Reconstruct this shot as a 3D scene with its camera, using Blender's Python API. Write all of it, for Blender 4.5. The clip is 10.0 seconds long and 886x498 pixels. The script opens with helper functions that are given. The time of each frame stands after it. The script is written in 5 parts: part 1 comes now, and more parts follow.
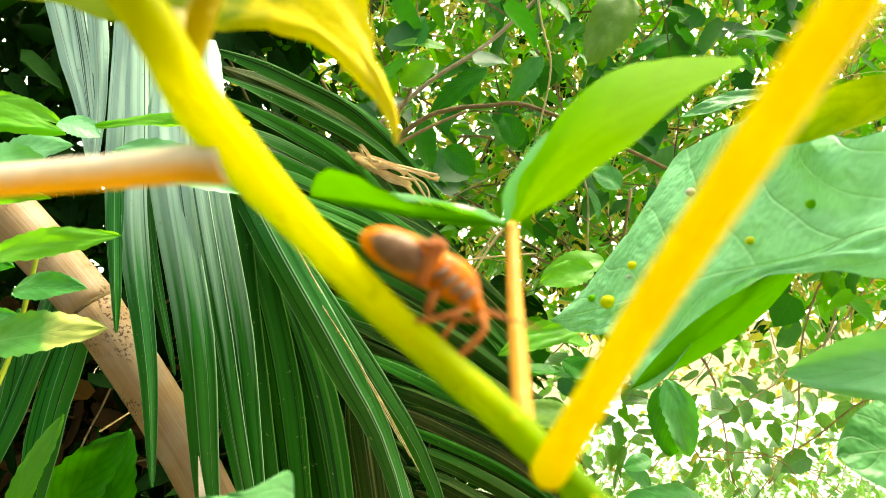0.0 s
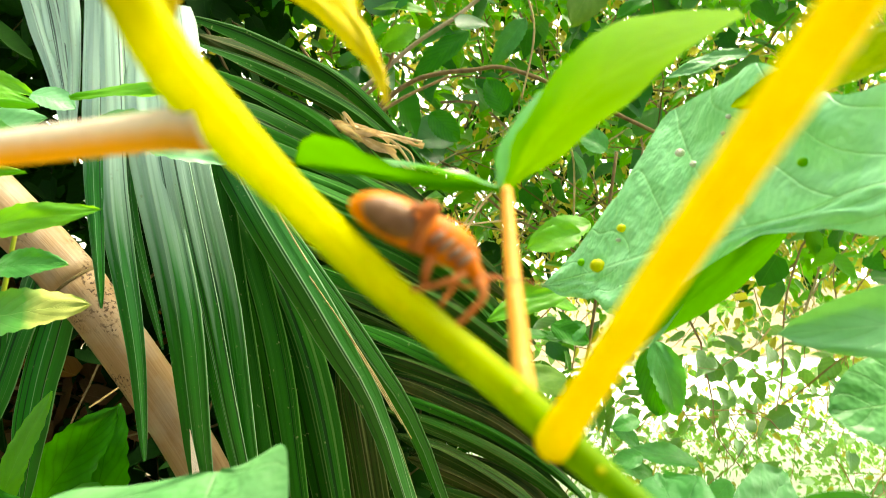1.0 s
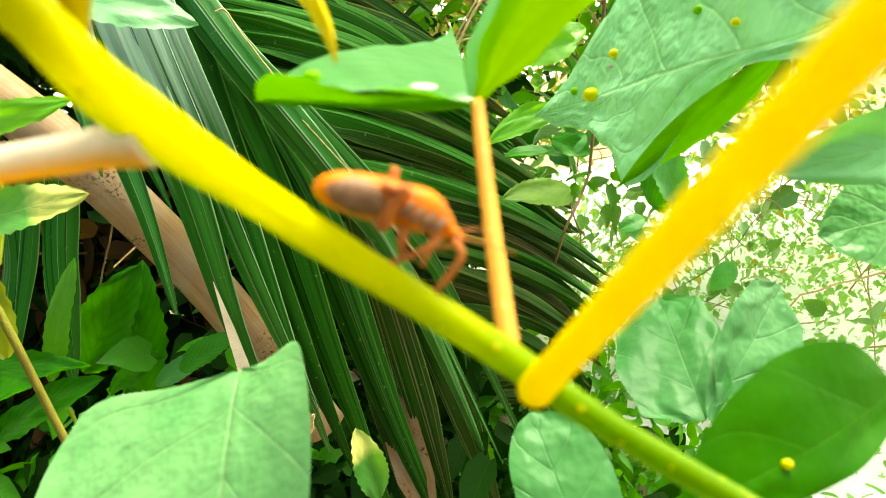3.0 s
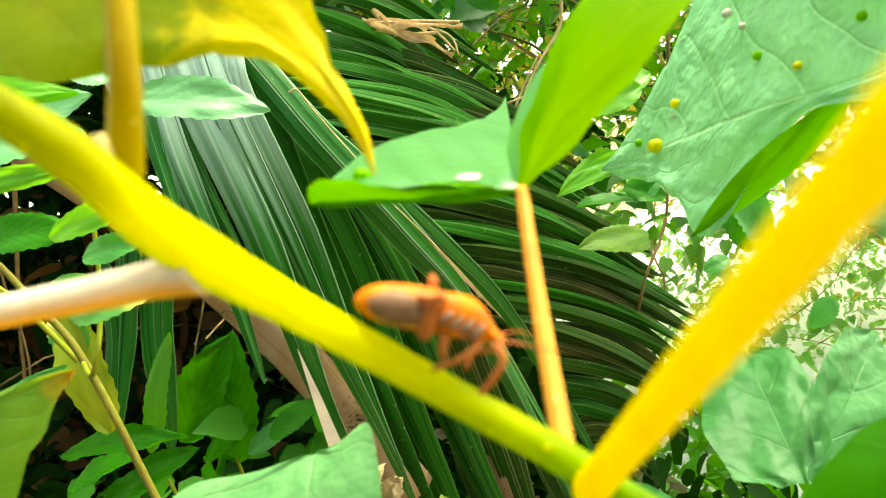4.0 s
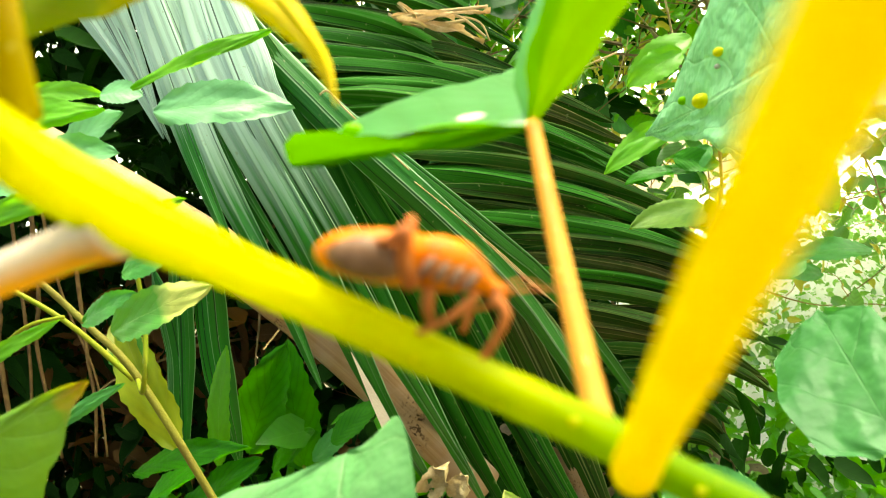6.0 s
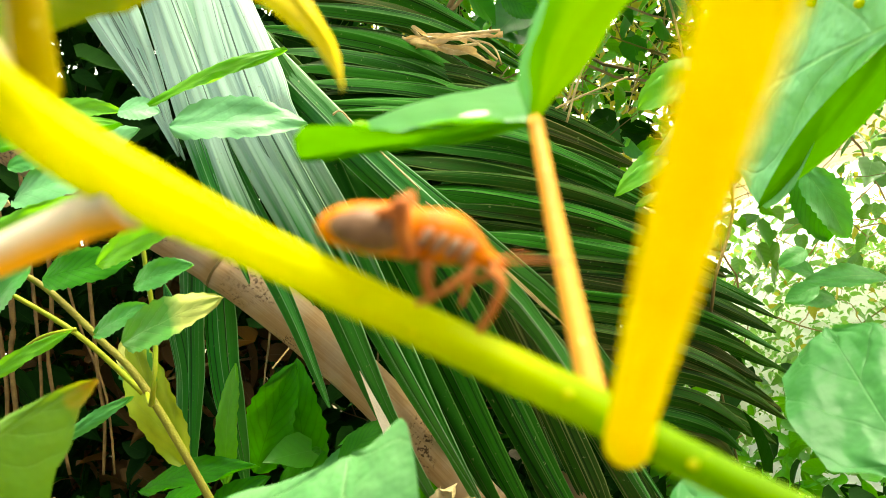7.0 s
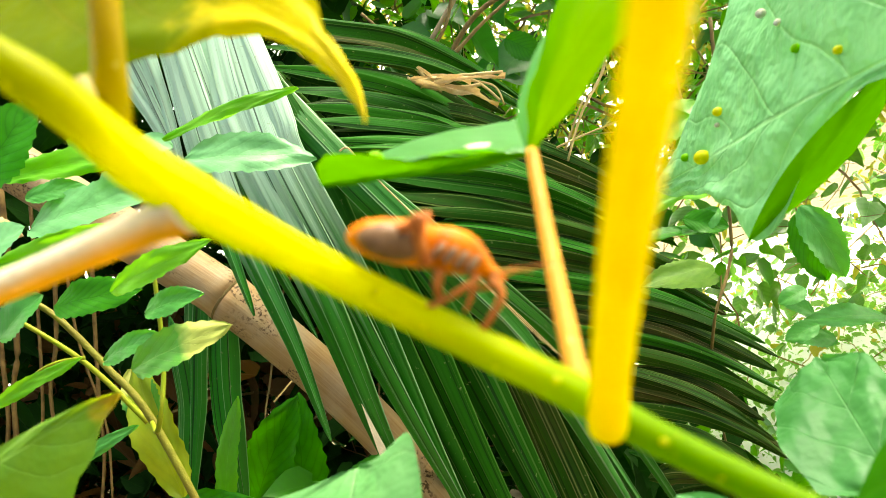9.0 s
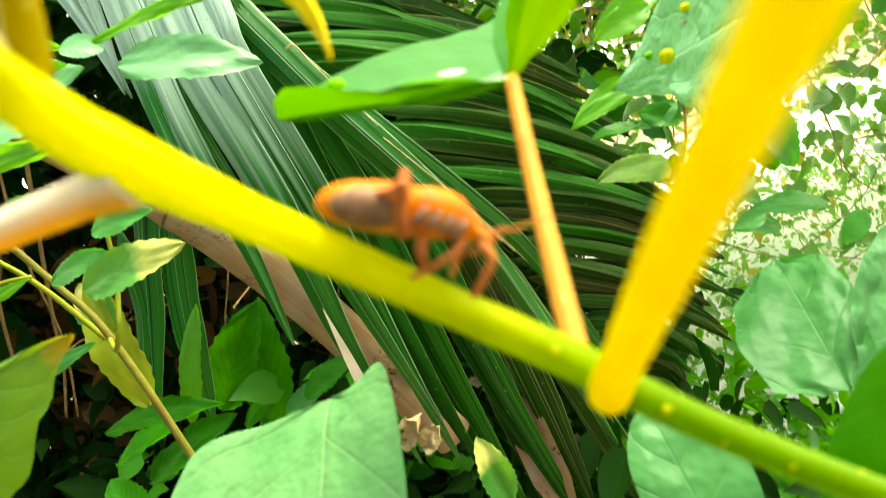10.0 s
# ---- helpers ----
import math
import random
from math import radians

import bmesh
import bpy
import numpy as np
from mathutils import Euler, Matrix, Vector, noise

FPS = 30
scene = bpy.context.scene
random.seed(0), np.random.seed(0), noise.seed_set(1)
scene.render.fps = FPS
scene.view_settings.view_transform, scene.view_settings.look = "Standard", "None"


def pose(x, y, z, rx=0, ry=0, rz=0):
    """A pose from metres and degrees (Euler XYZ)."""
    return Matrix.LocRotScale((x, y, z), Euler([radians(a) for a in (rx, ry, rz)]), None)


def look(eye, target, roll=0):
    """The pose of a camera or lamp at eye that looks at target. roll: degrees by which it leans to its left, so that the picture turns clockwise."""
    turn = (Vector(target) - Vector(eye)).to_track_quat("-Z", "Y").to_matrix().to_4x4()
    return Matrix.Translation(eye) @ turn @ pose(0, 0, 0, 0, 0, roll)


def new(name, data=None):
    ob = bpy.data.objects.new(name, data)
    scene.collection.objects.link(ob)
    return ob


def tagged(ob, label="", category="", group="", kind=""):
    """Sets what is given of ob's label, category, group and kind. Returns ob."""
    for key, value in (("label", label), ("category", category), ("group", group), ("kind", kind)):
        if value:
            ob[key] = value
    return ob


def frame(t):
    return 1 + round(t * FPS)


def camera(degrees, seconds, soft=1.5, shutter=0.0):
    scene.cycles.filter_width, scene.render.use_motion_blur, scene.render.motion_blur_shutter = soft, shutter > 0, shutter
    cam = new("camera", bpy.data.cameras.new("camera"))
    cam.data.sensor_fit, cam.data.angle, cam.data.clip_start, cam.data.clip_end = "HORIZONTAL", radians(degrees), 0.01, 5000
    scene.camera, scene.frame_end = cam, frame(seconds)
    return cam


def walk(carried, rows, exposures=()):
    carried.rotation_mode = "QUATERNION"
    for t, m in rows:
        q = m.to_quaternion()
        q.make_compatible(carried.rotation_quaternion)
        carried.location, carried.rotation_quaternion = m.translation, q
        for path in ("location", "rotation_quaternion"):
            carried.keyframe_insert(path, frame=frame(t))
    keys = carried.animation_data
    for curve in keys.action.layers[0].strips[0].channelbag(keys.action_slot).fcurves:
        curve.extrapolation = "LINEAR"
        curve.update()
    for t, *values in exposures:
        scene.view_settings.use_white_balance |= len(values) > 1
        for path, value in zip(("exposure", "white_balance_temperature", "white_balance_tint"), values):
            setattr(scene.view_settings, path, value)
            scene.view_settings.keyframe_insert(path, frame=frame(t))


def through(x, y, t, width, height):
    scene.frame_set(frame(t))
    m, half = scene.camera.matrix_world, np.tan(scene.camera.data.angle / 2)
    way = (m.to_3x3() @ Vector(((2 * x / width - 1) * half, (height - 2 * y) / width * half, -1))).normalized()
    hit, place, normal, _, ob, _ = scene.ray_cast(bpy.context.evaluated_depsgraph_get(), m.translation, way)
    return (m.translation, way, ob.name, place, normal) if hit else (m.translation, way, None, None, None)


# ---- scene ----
EYE = 1.3  # height of the first eye over the ground; places below are given from that eye

cam = camera(64.9, 10.0, soft=0.65, shutter=0.4)
cam.data.dof.use_dof, cam.data.dof.focus_distance, cam.data.dof.aperture_fstop = True, 0.95, 20.0
# seconds, eye, yaw, pitch, roll
PATH = [
    (0, 0.0000, 0.0000, 0.0000, 0.01, 0.03, -0.00),
    (0.5, -0.0016, 0.0003, -0.0013, -0.32, -0.62, -0.05),
    (1, -0.0014, 0.0051, -0.0002, -1.12, -2.66, -1.28),
    (1.5, -0.0005, 0.0054, 0.0103, -1.47, -7.10, -4.56),
    (2, 0.0033, 0.0037, 0.0177, -0.02, -12.08, -6.90),
    (2.2, 0.0041, 0.0046, 0.0174, -0.18, -13.72, -7.47),
    (3.3, 0.0069, 0.0088, 0.0258, 1.29, -18.38, -8.71),
    (3.5, 0.0096, 0.0076, 0.0285, 2.68, -17.28, -9.66),
    (4, 0.0123, 0.0089, 0.0277, 6.46, -12.64, -13.17),
    (4.5, 0.0129, 0.0167, 0.0207, 7.89, -13.31, -15.26),
    (5, 0.0167, 0.0231, 0.0189, 10.16, -12.95, -18.36),
    (5.5, 0.0148, 0.0275, 0.0139, 10.37, -12.64, -18.77),
    (6, 0.0161, 0.0276, 0.0139, 10.81, -11.58, -18.96),
    (6.2, 0.0185, 0.0266, 0.0144, 11.43, -10.25, -19.51),
    (7.3, 0.0158, 0.0207, 0.0075, 10.73, -8.89, -17.88),
    (7.5, 0.0162, 0.0156, 0.0100, 10.27, -8.14, -17.95),
    (8, 0.0181, 0.0115, 0.0086, 10.28, -7.07, -17.99),
    (8.5, 0.0195, 0.0122, 0.0091, 10.16, -6.75, -18.18),
    (9, 0.0171, 0.0094, 0.0073, 10.24, -6.40, -17.66),
    (9.5, 0.0134, 0.0123, 0.0124, 9.52, -9.91, -18.10),
    (10, 0.0141, 0.0202, 0.0152, 9.40, -15.80, -19.21),
]


def at(x, y, z):
    return Vector((x, y, z + EYE))


def view(x, y, z, yaw, pitch, roll):
    yaw, pitch = radians(yaw), radians(pitch)
    ahead = Vector((-math.sin(yaw) * math.cos(pitch), math.cos(yaw) * math.cos(pitch), math.sin(pitch)))
    return look(at(x, y, z), at(x, y, z) + ahead, roll)


walk(cam, [(t, view(*row)) for t, *row in PATH], ((0.0, 1.65, 7350, -4), (10.0, 1.65, 7350, -4)))

# ---- light ----
SUN_UP, SUN_SIDE = 68, 60  # degrees over the horizon; degrees to the right of straight ahead
world = bpy.data.worlds.new("sky")
scene.world = world
world.use_nodes = True
wt = world.node_tree
sky = wt.nodes.new("ShaderNodeTexSky")
sky.sky_type, sky.sun_disc = "NISHITA", False
sky.sun_elevation, sky.sun_rotation = radians(SUN_UP), radians(SUN_SIDE)
sky.air_density, sky.dust_density, sky.ozone_density = 0.6, 6.0, 0.1
wt.nodes["Background"].inputs["Strength"].default_value = 0.15
wt.links.new(sky.outputs[0], wt.nodes["Background"].inputs[0])
sun = new("sun", bpy.data.lights.new("sun", "SUN"))
sun.data.energy, sun.data.angle, sun.data.color = 1.8, radians(25), (1.0, 0.95, 0.85)
sun.matrix_world = look((0, 0, 0), (-math.sin(radians(SUN_SIDE)) * math.cos(radians(SUN_UP)), -math.cos(radians(SUN_SIDE)) * math.cos(radians(SUN_UP)), -math.sin(radians(SUN_UP))))


# ---- materials ----
class Mat:
    """A small helper to write node materials."""

    def __init__(self, name):
        self.m = bpy.data.materials.new(name)
        self.m.use_nodes = True
        self.t = self.m.node_tree
        self.b = self.t.nodes["Principled BSDF"]
        self.out = self.t.nodes["Material Output"]

    def put(self, node, name, v):
        s = node.inputs[name]
        if isinstance(v, bpy.types.NodeSocket):
            self.t.links.new(v, s)
        elif isinstance(v, tuple) and len(v) == 3 and s.type == "RGBA":
            s.default_value = (*v, 1)
        else:
            s.default_value = v

    def node(self, kind, **ins):
        n = self.t.nodes.new(kind)
        for k, v in ins.items():
            self.put(n, k.replace("_", " "), v)
        return n

    def math(self, op, a, b=0.0, c=0.0):
        n = self.t.nodes.new("ShaderNodeMath")
        n.operation = op
        for k, v in enumerate((a, b, c)):
            self.put(n, k, v)
        return n.outputs[0]

    def noise(self, scale, detail=4.0, rough=0.6, vec=None, stretch=None):
        n = self.node("ShaderNodeTexNoise", Scale=scale, Detail=detail, Roughness=rough)
        src = vec or self.node("ShaderNodeTexCoord").outputs["Object"]
        if stretch:
            mp = self.t.nodes.new("ShaderNodeMapping")
            self.t.links.new(src, mp.inputs[0])
            mp.inputs["Scale"].default_value = stretch
            src = mp.outputs[0]
        self.t.links.new(src, n.inputs["Vector"])
        return n.outputs["Fac"]

    def ramp(self, fac, lo, hi):
        return self.node("ShaderNodeMapRange", Value=fac, From_Min=lo, From_Max=hi).outputs[0]

    def mix(self, fac, a, b):
        n = self.t.nodes.new("ShaderNodeMix")
        n.data_type = "RGBA"
        for k, v in ((0, fac), (6, a), (7, b)):
            s = n.inputs[k]
            if isinstance(v, bpy.types.NodeSocket):
                self.t.links.new(v, s)
            else:
                s.default_value = (*v, 1) if isinstance(v, tuple) else v
        return n.outputs[2]

    def uv(self):
        n = self.node("ShaderNodeSeparateXYZ")
        self.t.links.new(self.node("ShaderNodeUVMap").outputs[0], n.inputs[0])
        return n.outputs[0], n.outputs[1]

    def random(self, island=False):
        if island:
            return self.t.nodes.new("ShaderNodeNewGeometry").outputs["Random Per Island"]
        return self.t.nodes.new("ShaderNodeObjectInfo").outputs["Random"]

    def bump(self, height, strength=0.3, distance=0.001):
        self.put(self.b, "Normal", self.node("ShaderNodeBump", Height=height, Strength=strength, Distance=distance).outputs[0])

    def done(self, color, rough, translucent=0.0, tcolor=None, spec=0.5, metal=0.0):
        self.put(self.b, "Base Color", color)
        self.put(self.b, "Roughness", rough)
        self.put(self.b, "Metallic", metal)
        self.put(self.b, "Specular IOR Level", spec)
        if translucent:
            tr = self.node("ShaderNodeBsdfTranslucent", Color=tcolor or color)
            mx = self.node("ShaderNodeMixShader", Fac=translucent)
            self.t.links.new(self.b.outputs[0], mx.inputs[1])
            self.t.links.new(tr.outputs[0], mx.inputs[2])
            self.t.links.new(mx.outputs[0], self.out.inputs[0])
        return self.m


def leaf_material(name, dark, light, vein, glow, rough=0.4, through=0.35, ribs=7, island=False, blotch=40, relief=0.5, spec=0.5, mark=0.4, tip=None, tip_from=0.85, thick=0.045, quilt_shade=0.3, deep=0.002):
    """A net-veined leaf: midrib and side veins along the blade's own coordinates, mottled at two scales."""
    k = Mat(name)
    u, v = k.uv()
    av = k.math("ABSOLUTE", k.math("SUBTRACT", v, 0.5))
    slant = k.math("SUBTRACT", u, k.math("MULTIPLY", av, 0.75))
    slant = k.math("ADD", slant, k.math("MULTIPLY", k.math("SUBTRACT", k.noise(blotch, 0), 0.5), 0.05))
    saw = k.math("ABSOLUTE", k.math("SUBTRACT", k.math("FRACT", k.math("MULTIPLY", slant, ribs)), 0.5))
    side = k.ramp(saw, thick, 0.0)
    mid = k.ramp(av, 0.012, 0.004)
    veins = k.math("MAXIMUM", mid, k.math("MULTIPLY", side, 0.6))
    tone = k.math("MULTIPLY_ADD", k.ramp(k.noise(blotch), 0.3, 0.7), 0.7, k.math("MULTIPLY", k.random(island), 0.3))
    fine = k.noise(blotch * 12, 3)
    col = k.mix(tone, dark, light)
    # Relief shade painted into the colour, darker towards the side veins.
    col = k.mix(k.math("MULTIPLY", k.ramp(saw, 0.3, 0.0), quilt_shade), col, tuple(c * 0.6 for c in dark))
    col = k.mix(k.math("MULTIPLY", veins, mark), col, vein)
    if tip:
        col = k.mix(k.ramp(k.math("ADD", u, k.math("MULTIPLY", k.noise(blotch * 2, 3), 0.3)), tip_from, tip_from + 0.12), col, tip)
    hump = k.math("SUBTRACT", k.math("MULTIPLY", k.ramp(saw, 0.0, 0.5), 0.14), k.math("MULTIPLY", veins, 0.12))
    hump = k.math("ADD", hump, k.math("MULTIPLY", fine, 0.05))
    hump = k.math("ADD", hump, k.math("MULTIPLY", k.noise(blotch * 2.5, 2), 0.8))
    k.bump(hump, relief, deep)
    return k.done(col, rough, through, k.mix(tone, glow, tuple(min(1.0, c * 1.25) for c in glow)), spec)


def palm_material(name, dark, light, line, rough=0.32, dry=0.0, sky_sheen=0.0, spec=0.35, sheen_to=0.8, lined=0.5):
    """Pleated palm leaf: fine lines along its length; a pale sky sheen is painted in towards its base."""
    k = Mat(name)
    u, v = k.uv()

    def lines(along, across, seed, detail=3, rough=0.6):
        comb = k.node("ShaderNodeCombineXYZ", X=k.math("MULTIPLY", u, along), Y=k.math("MULTIPLY", v, across), Z=k.math("MULTIPLY", k.random(), seed)).outputs[0]
        return k.noise(1.0, detail, rough, comb)

    fibre, broad = lines(1.5, 26.0, 9.0, 4), lines(0.5, 4.5, 17.0, 2)
    thread = k.ramp(lines(0.3, 16.0, 31.0, 0, 0.4), 0.75 - 0.06 * lined, 0.79 - 0.06 * lined)
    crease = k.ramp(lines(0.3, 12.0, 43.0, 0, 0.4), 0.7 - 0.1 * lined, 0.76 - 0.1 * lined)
    centre = k.math("ABSOLUTE", k.math("SUBTRACT", v, 0.5))
    rim = k.math("MAXIMUM", k.ramp(centre, 0.018, 0.006), k.ramp(centre, 0.47, 0.49))
    tone = k.math("MULTIPLY_ADD", k.ramp(broad, 0.3, 0.7), 0.36, k.math("MULTIPLY_ADD", k.ramp(fibre, 0.3, 0.7), 0.16, 0.12))
    tone = k.math("MULTIPLY_ADD", k.random(), 0.4, tone)
    col = k.mix(tone, dark, light)
    # Sky sheen painted as a pale coat that fades along the leaflet.
    if sky_sheen:
        fade = k.ramp(k.math("ADD", u, k.math("MULTIPLY", broad, 0.5)), sheen_to + 0.36, sheen_to + 0.1)
        sheen_mask = k.math("MULTIPLY_ADD", k.ramp(broad, 0.36, 0.5), 0.22, k.math("MULTIPLY_ADD", k.ramp(fibre, 0.36, 0.5), 0.1, 0.75))
        col = k.mix(k.math("MULTIPLY", fade, k.math("MULTIPLY", sheen_mask, sky_sheen)), col, (0.62, 0.9, 0.66))
    # Groove shade is put into the colour along the pleat creases.
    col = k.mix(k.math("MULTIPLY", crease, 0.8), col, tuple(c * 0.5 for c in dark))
    # Highlights on edges and folds are painted in as pale lines.
    col = k.mix(k.math("MULTIPLY", k.math("MAXIMUM", k.math("MULTIPLY", thread, 0.55), k.math("MULTIPLY", rim, 0.75)), 0.68), col, line)
    spots = k.ramp(k.noise(110, 3, 0.7), 0.66, 0.72)
    col = k.mix(k.math("MULTIPLY", spots, 0.55), col, (0.3, 0.38, 0.14))
    if dry:
        col = k.mix(k.math("MULTIPLY", k.ramp(k.math("MULTIPLY_ADD", k.noise(9, 4, 0.6), 0.6, k.math("MULTIPLY", fibre, 0.4)), 0.46, 0.6), dry), col, (0.1, 0.07, 0.02))
    k.bump(k.math("ADD", k.math("MULTIPLY", fibre, 0.5), k.math("SUBTRACT", broad, crease)), 0.45, 0.0015)
    return k.done(col, k.math("MULTIPLY_ADD", broad, 0.25, rough - 0.1), 0.08, (0.05, 0.25, 0.01), spec)


def stem_material(name, a, b, speck, rough=0.4, scale=60, through=0.0, shade=None, start=None, flank=None):
    """Skin of a stem; shade: its colour towards the far end, start: leaf shade painted over the near end, flank: its
    colour along its underside.
    """
    k = Mat(name)
    u, v = k.uv()
    tone = k.ramp(k.noise(scale), 0.3, 0.7)
    col = k.mix(tone, a, b)
    if shade:
        col = k.mix(k.ramp(k.math("ADD", u, k.math("MULTIPLY", k.noise(30), 0.2)), 0.53, 0.88), col, shade)
    # Shade of the leaf above, painted as a darker near end.
    if start:
        col = k.mix(k.ramp(k.math("ADD", u, k.math("MULTIPLY", k.noise(60), 0.15)), 0.34, 0.16), col, start)
    if flank:
        side = k.math("ABSOLUTE", k.math("SUBTRACT", k.math("MULTIPLY_ADD", k.noise(40), 0.08, v), 0.31))
        along = k.math("MULTIPLY", k.ramp(u, 0.12, 0.4), 0.85)
        col = k.mix(k.math("MULTIPLY", k.ramp(side, 0.19, 0.08), along), col, flank)
    dots = k.ramp(k.noise(scale * 8, 2), 0.66, 0.72)
    col = k.mix(k.math("MULTIPLY", dots, 0.6), col, speck)
    k.bump(k.noise(scale * 10, 3), 0.25, 0.0006)
    return k.done(col, rough, through, col, 0.2)


def rough_material(name, a, b, rough=0.8, scale=20, stretch=None, speck=None, bump=0.6):
    k = Mat(name)
    n = k.noise(scale, 6, 0.65, stretch=stretch)
    col = k.mix(k.ramp(n, 0.3, 0.7), a, b)
    if speck:
        col = k.mix(k.ramp(k.noise(scale * 5, 3, 0.7), 0.62, 0.68), col, speck)
    k.bump(k.noise(scale * 6, 5, 0.7, stretch=stretch), bump, 0.003)
    return k.done(col, rough)


M_MAIN = stem_material("stem_skin", (0.95, 0.86, 0.0), (0.84, 0.84, 0.0), (0.92, 0.82, 0.02), 0.45, 60, 0.55, (0.21, 0.4, 0.0), (0.22, 0.28, 0.0), (0.34, 0.52, 0.0))
M_SHORT = stem_material("short_petiole_skin", (0.5, 0.34, 0.0), (0.52, 0.42, 0.0), (0.8, 0.7, 0.1), 0.45, 80, 0.3)
M_STALK = stem_material("thick_petiole_skin", (0.95, 0.74, 0.0), (0.95, 0.88, 0.0), (0.97, 0.9, 0.2), 0.45, 80, 0.4)
M_ORANGE = stem_material("petiole_skin", (0.6, 0.27, 0.03), (0.75, 0.4, 0.05), (0.95, 0.8, 0.25), 0.45, 80, 0.25)


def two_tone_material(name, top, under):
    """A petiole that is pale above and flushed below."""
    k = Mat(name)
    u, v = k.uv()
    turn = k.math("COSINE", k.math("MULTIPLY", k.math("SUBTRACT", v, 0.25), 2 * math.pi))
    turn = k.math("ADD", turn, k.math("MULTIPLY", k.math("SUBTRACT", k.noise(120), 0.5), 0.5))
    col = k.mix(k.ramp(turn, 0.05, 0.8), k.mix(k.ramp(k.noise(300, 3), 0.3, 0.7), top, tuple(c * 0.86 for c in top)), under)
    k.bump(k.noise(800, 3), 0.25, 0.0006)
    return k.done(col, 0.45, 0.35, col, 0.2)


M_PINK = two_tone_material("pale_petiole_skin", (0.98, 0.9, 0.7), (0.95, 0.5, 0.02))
M_STUB = stem_material("pale_stub_skin", (0.65, 0.52, 0.16), (0.75, 0.62, 0.25), (0.8, 0.7, 0.3), 0.5, 80, 0.1)
M_YELLOW = leaf_material("yellowing_leaf", (0.07, 0.16, 0.0), (0.22, 0.26, 0.001), (0.45, 0.25, 0.01), (0.5, 0.5, 0.0), 0.5, 0.4, 6, blotch=60, spec=0.12, tip=(0.95, 0.7, 0.01), tip_from=0.6)
M_GREEN = leaf_material("fresh_leaf", (0.09, 0.26, 0.0), (0.14, 0.34, 0.001), (0.3, 0.5, 0.03), (0.36, 0.64, 0.0), 0.6, 0.5, 6, spec=0.05)
M_ROUND = leaf_material("puckered_leaf", (0.04, 0.18, 0.045), (0.085, 0.28, 0.085), (0.15, 0.36, 0.13), (0.08, 0.36, 0.01), 0.45, 0.25, 3, blotch=30, relief=0.8, spec=0.3, deep=0.004, mark=0.25, quilt_shade=0.1)
M_ROLL = leaf_material("rolled_leaf", (0.016, 0.12, 0.0), (0.032, 0.17, 0.0), (0.07, 0.24, 0.005), (0.055, 0.27, 0.0), 0.5, 0.3, 3, spec=0.08)
M_MARGIN = leaf_material("leaf_underside", (0.03, 0.17, 0.0), (0.055, 0.23, 0.0), (0.1, 0.3, 0.01), (0.1, 0.34, 0.0), 0.5, 0.35, 5, spec=0.12)
# Lit copy of the underside: the light is in its brighter greens.
M_MARGIN_LIT = leaf_material("lit_margin", (0.05, 0.2, 0.0), (0.085, 0.27, 0.0), (0.14, 0.33, 0.01), (0.13, 0.4, 0.0), 0.6, 0.35, 5, spec=0.05)
M_CURL = leaf_material("mottled_margin", (0.05, 0.22, 0.0), (0.36, 0.42, 0.0), (0.3, 0.4, 0.02), (0.3, 0.4, 0.0), 0.5, 0.35, 5, blotch=70, spec=0.1)
M_PALE = leaf_material("pale_leaf_face", (0.09, 0.31, 0.09), (0.22, 0.48, 0.18), (0.3, 0.5, 0.2), (0.1, 0.45, 0.02), 0.42, 0.25, 4, blotch=45, relief=1.0, spec=0.4, deep=0.003)
M_MINT = leaf_material("mint_leaf_face", (0.15, 0.44, 0.17), (0.25, 0.56, 0.27), (0.35, 0.6, 0.3), (0.2, 0.6, 0.05), 0.4, 0.3, 6, spec=0.4)
M_SHRUB = leaf_material("shrub_leaf", (0.04, 0.22, 0.03), (0.1, 0.38, 0.08), (0.25, 0.5, 0.12), (0.15, 0.6, 0.02), 0.38, 0.3, 6)
M_BRIGHT = leaf_material("bright_shrub_leaf", (0.1, 0.36, 0.01), (0.16, 0.48, 0.02), (0.35, 0.6, 0.1), (0.3, 0.75, 0.02), 0.4, 0.45, 6)
M_LOW = leaf_material("shade_leaf", (0.018, 0.15, 0.002), (0.045, 0.26, 0.005), (0.003, 0.04, 0.0), (0.08, 0.46, 0.0), 0.4, 0.35, 8, spec=0.25, mark=0.7, thick=0.09, quilt_shade=0.45)
M_MOTTLE = leaf_material("mottled_leaf", (0.04, 0.22, 0.02), (0.09, 0.34, 0.05), (0.3, 0.5, 0.12), (0.2, 0.5, 0.03), 0.4, 0.3, 6, blotch=22, tip=(0.65, 0.66, 0.16), tip_from=0.7)
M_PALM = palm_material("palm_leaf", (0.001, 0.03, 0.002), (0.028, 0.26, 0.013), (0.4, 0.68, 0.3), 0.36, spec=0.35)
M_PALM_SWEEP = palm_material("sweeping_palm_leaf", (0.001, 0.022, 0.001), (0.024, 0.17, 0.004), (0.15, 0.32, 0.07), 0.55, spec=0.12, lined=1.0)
M_PALM_SHEEN = palm_material("sheen_palm_leaf", (0.004, 0.07, 0.003), (0.035, 0.3, 0.014), (0.5, 0.74, 0.45), 0.34, 0.0, 1.0, 0.5, 0.5, 0.2)
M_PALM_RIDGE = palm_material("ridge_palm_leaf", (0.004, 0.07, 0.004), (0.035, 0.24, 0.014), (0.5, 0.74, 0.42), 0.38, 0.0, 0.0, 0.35)
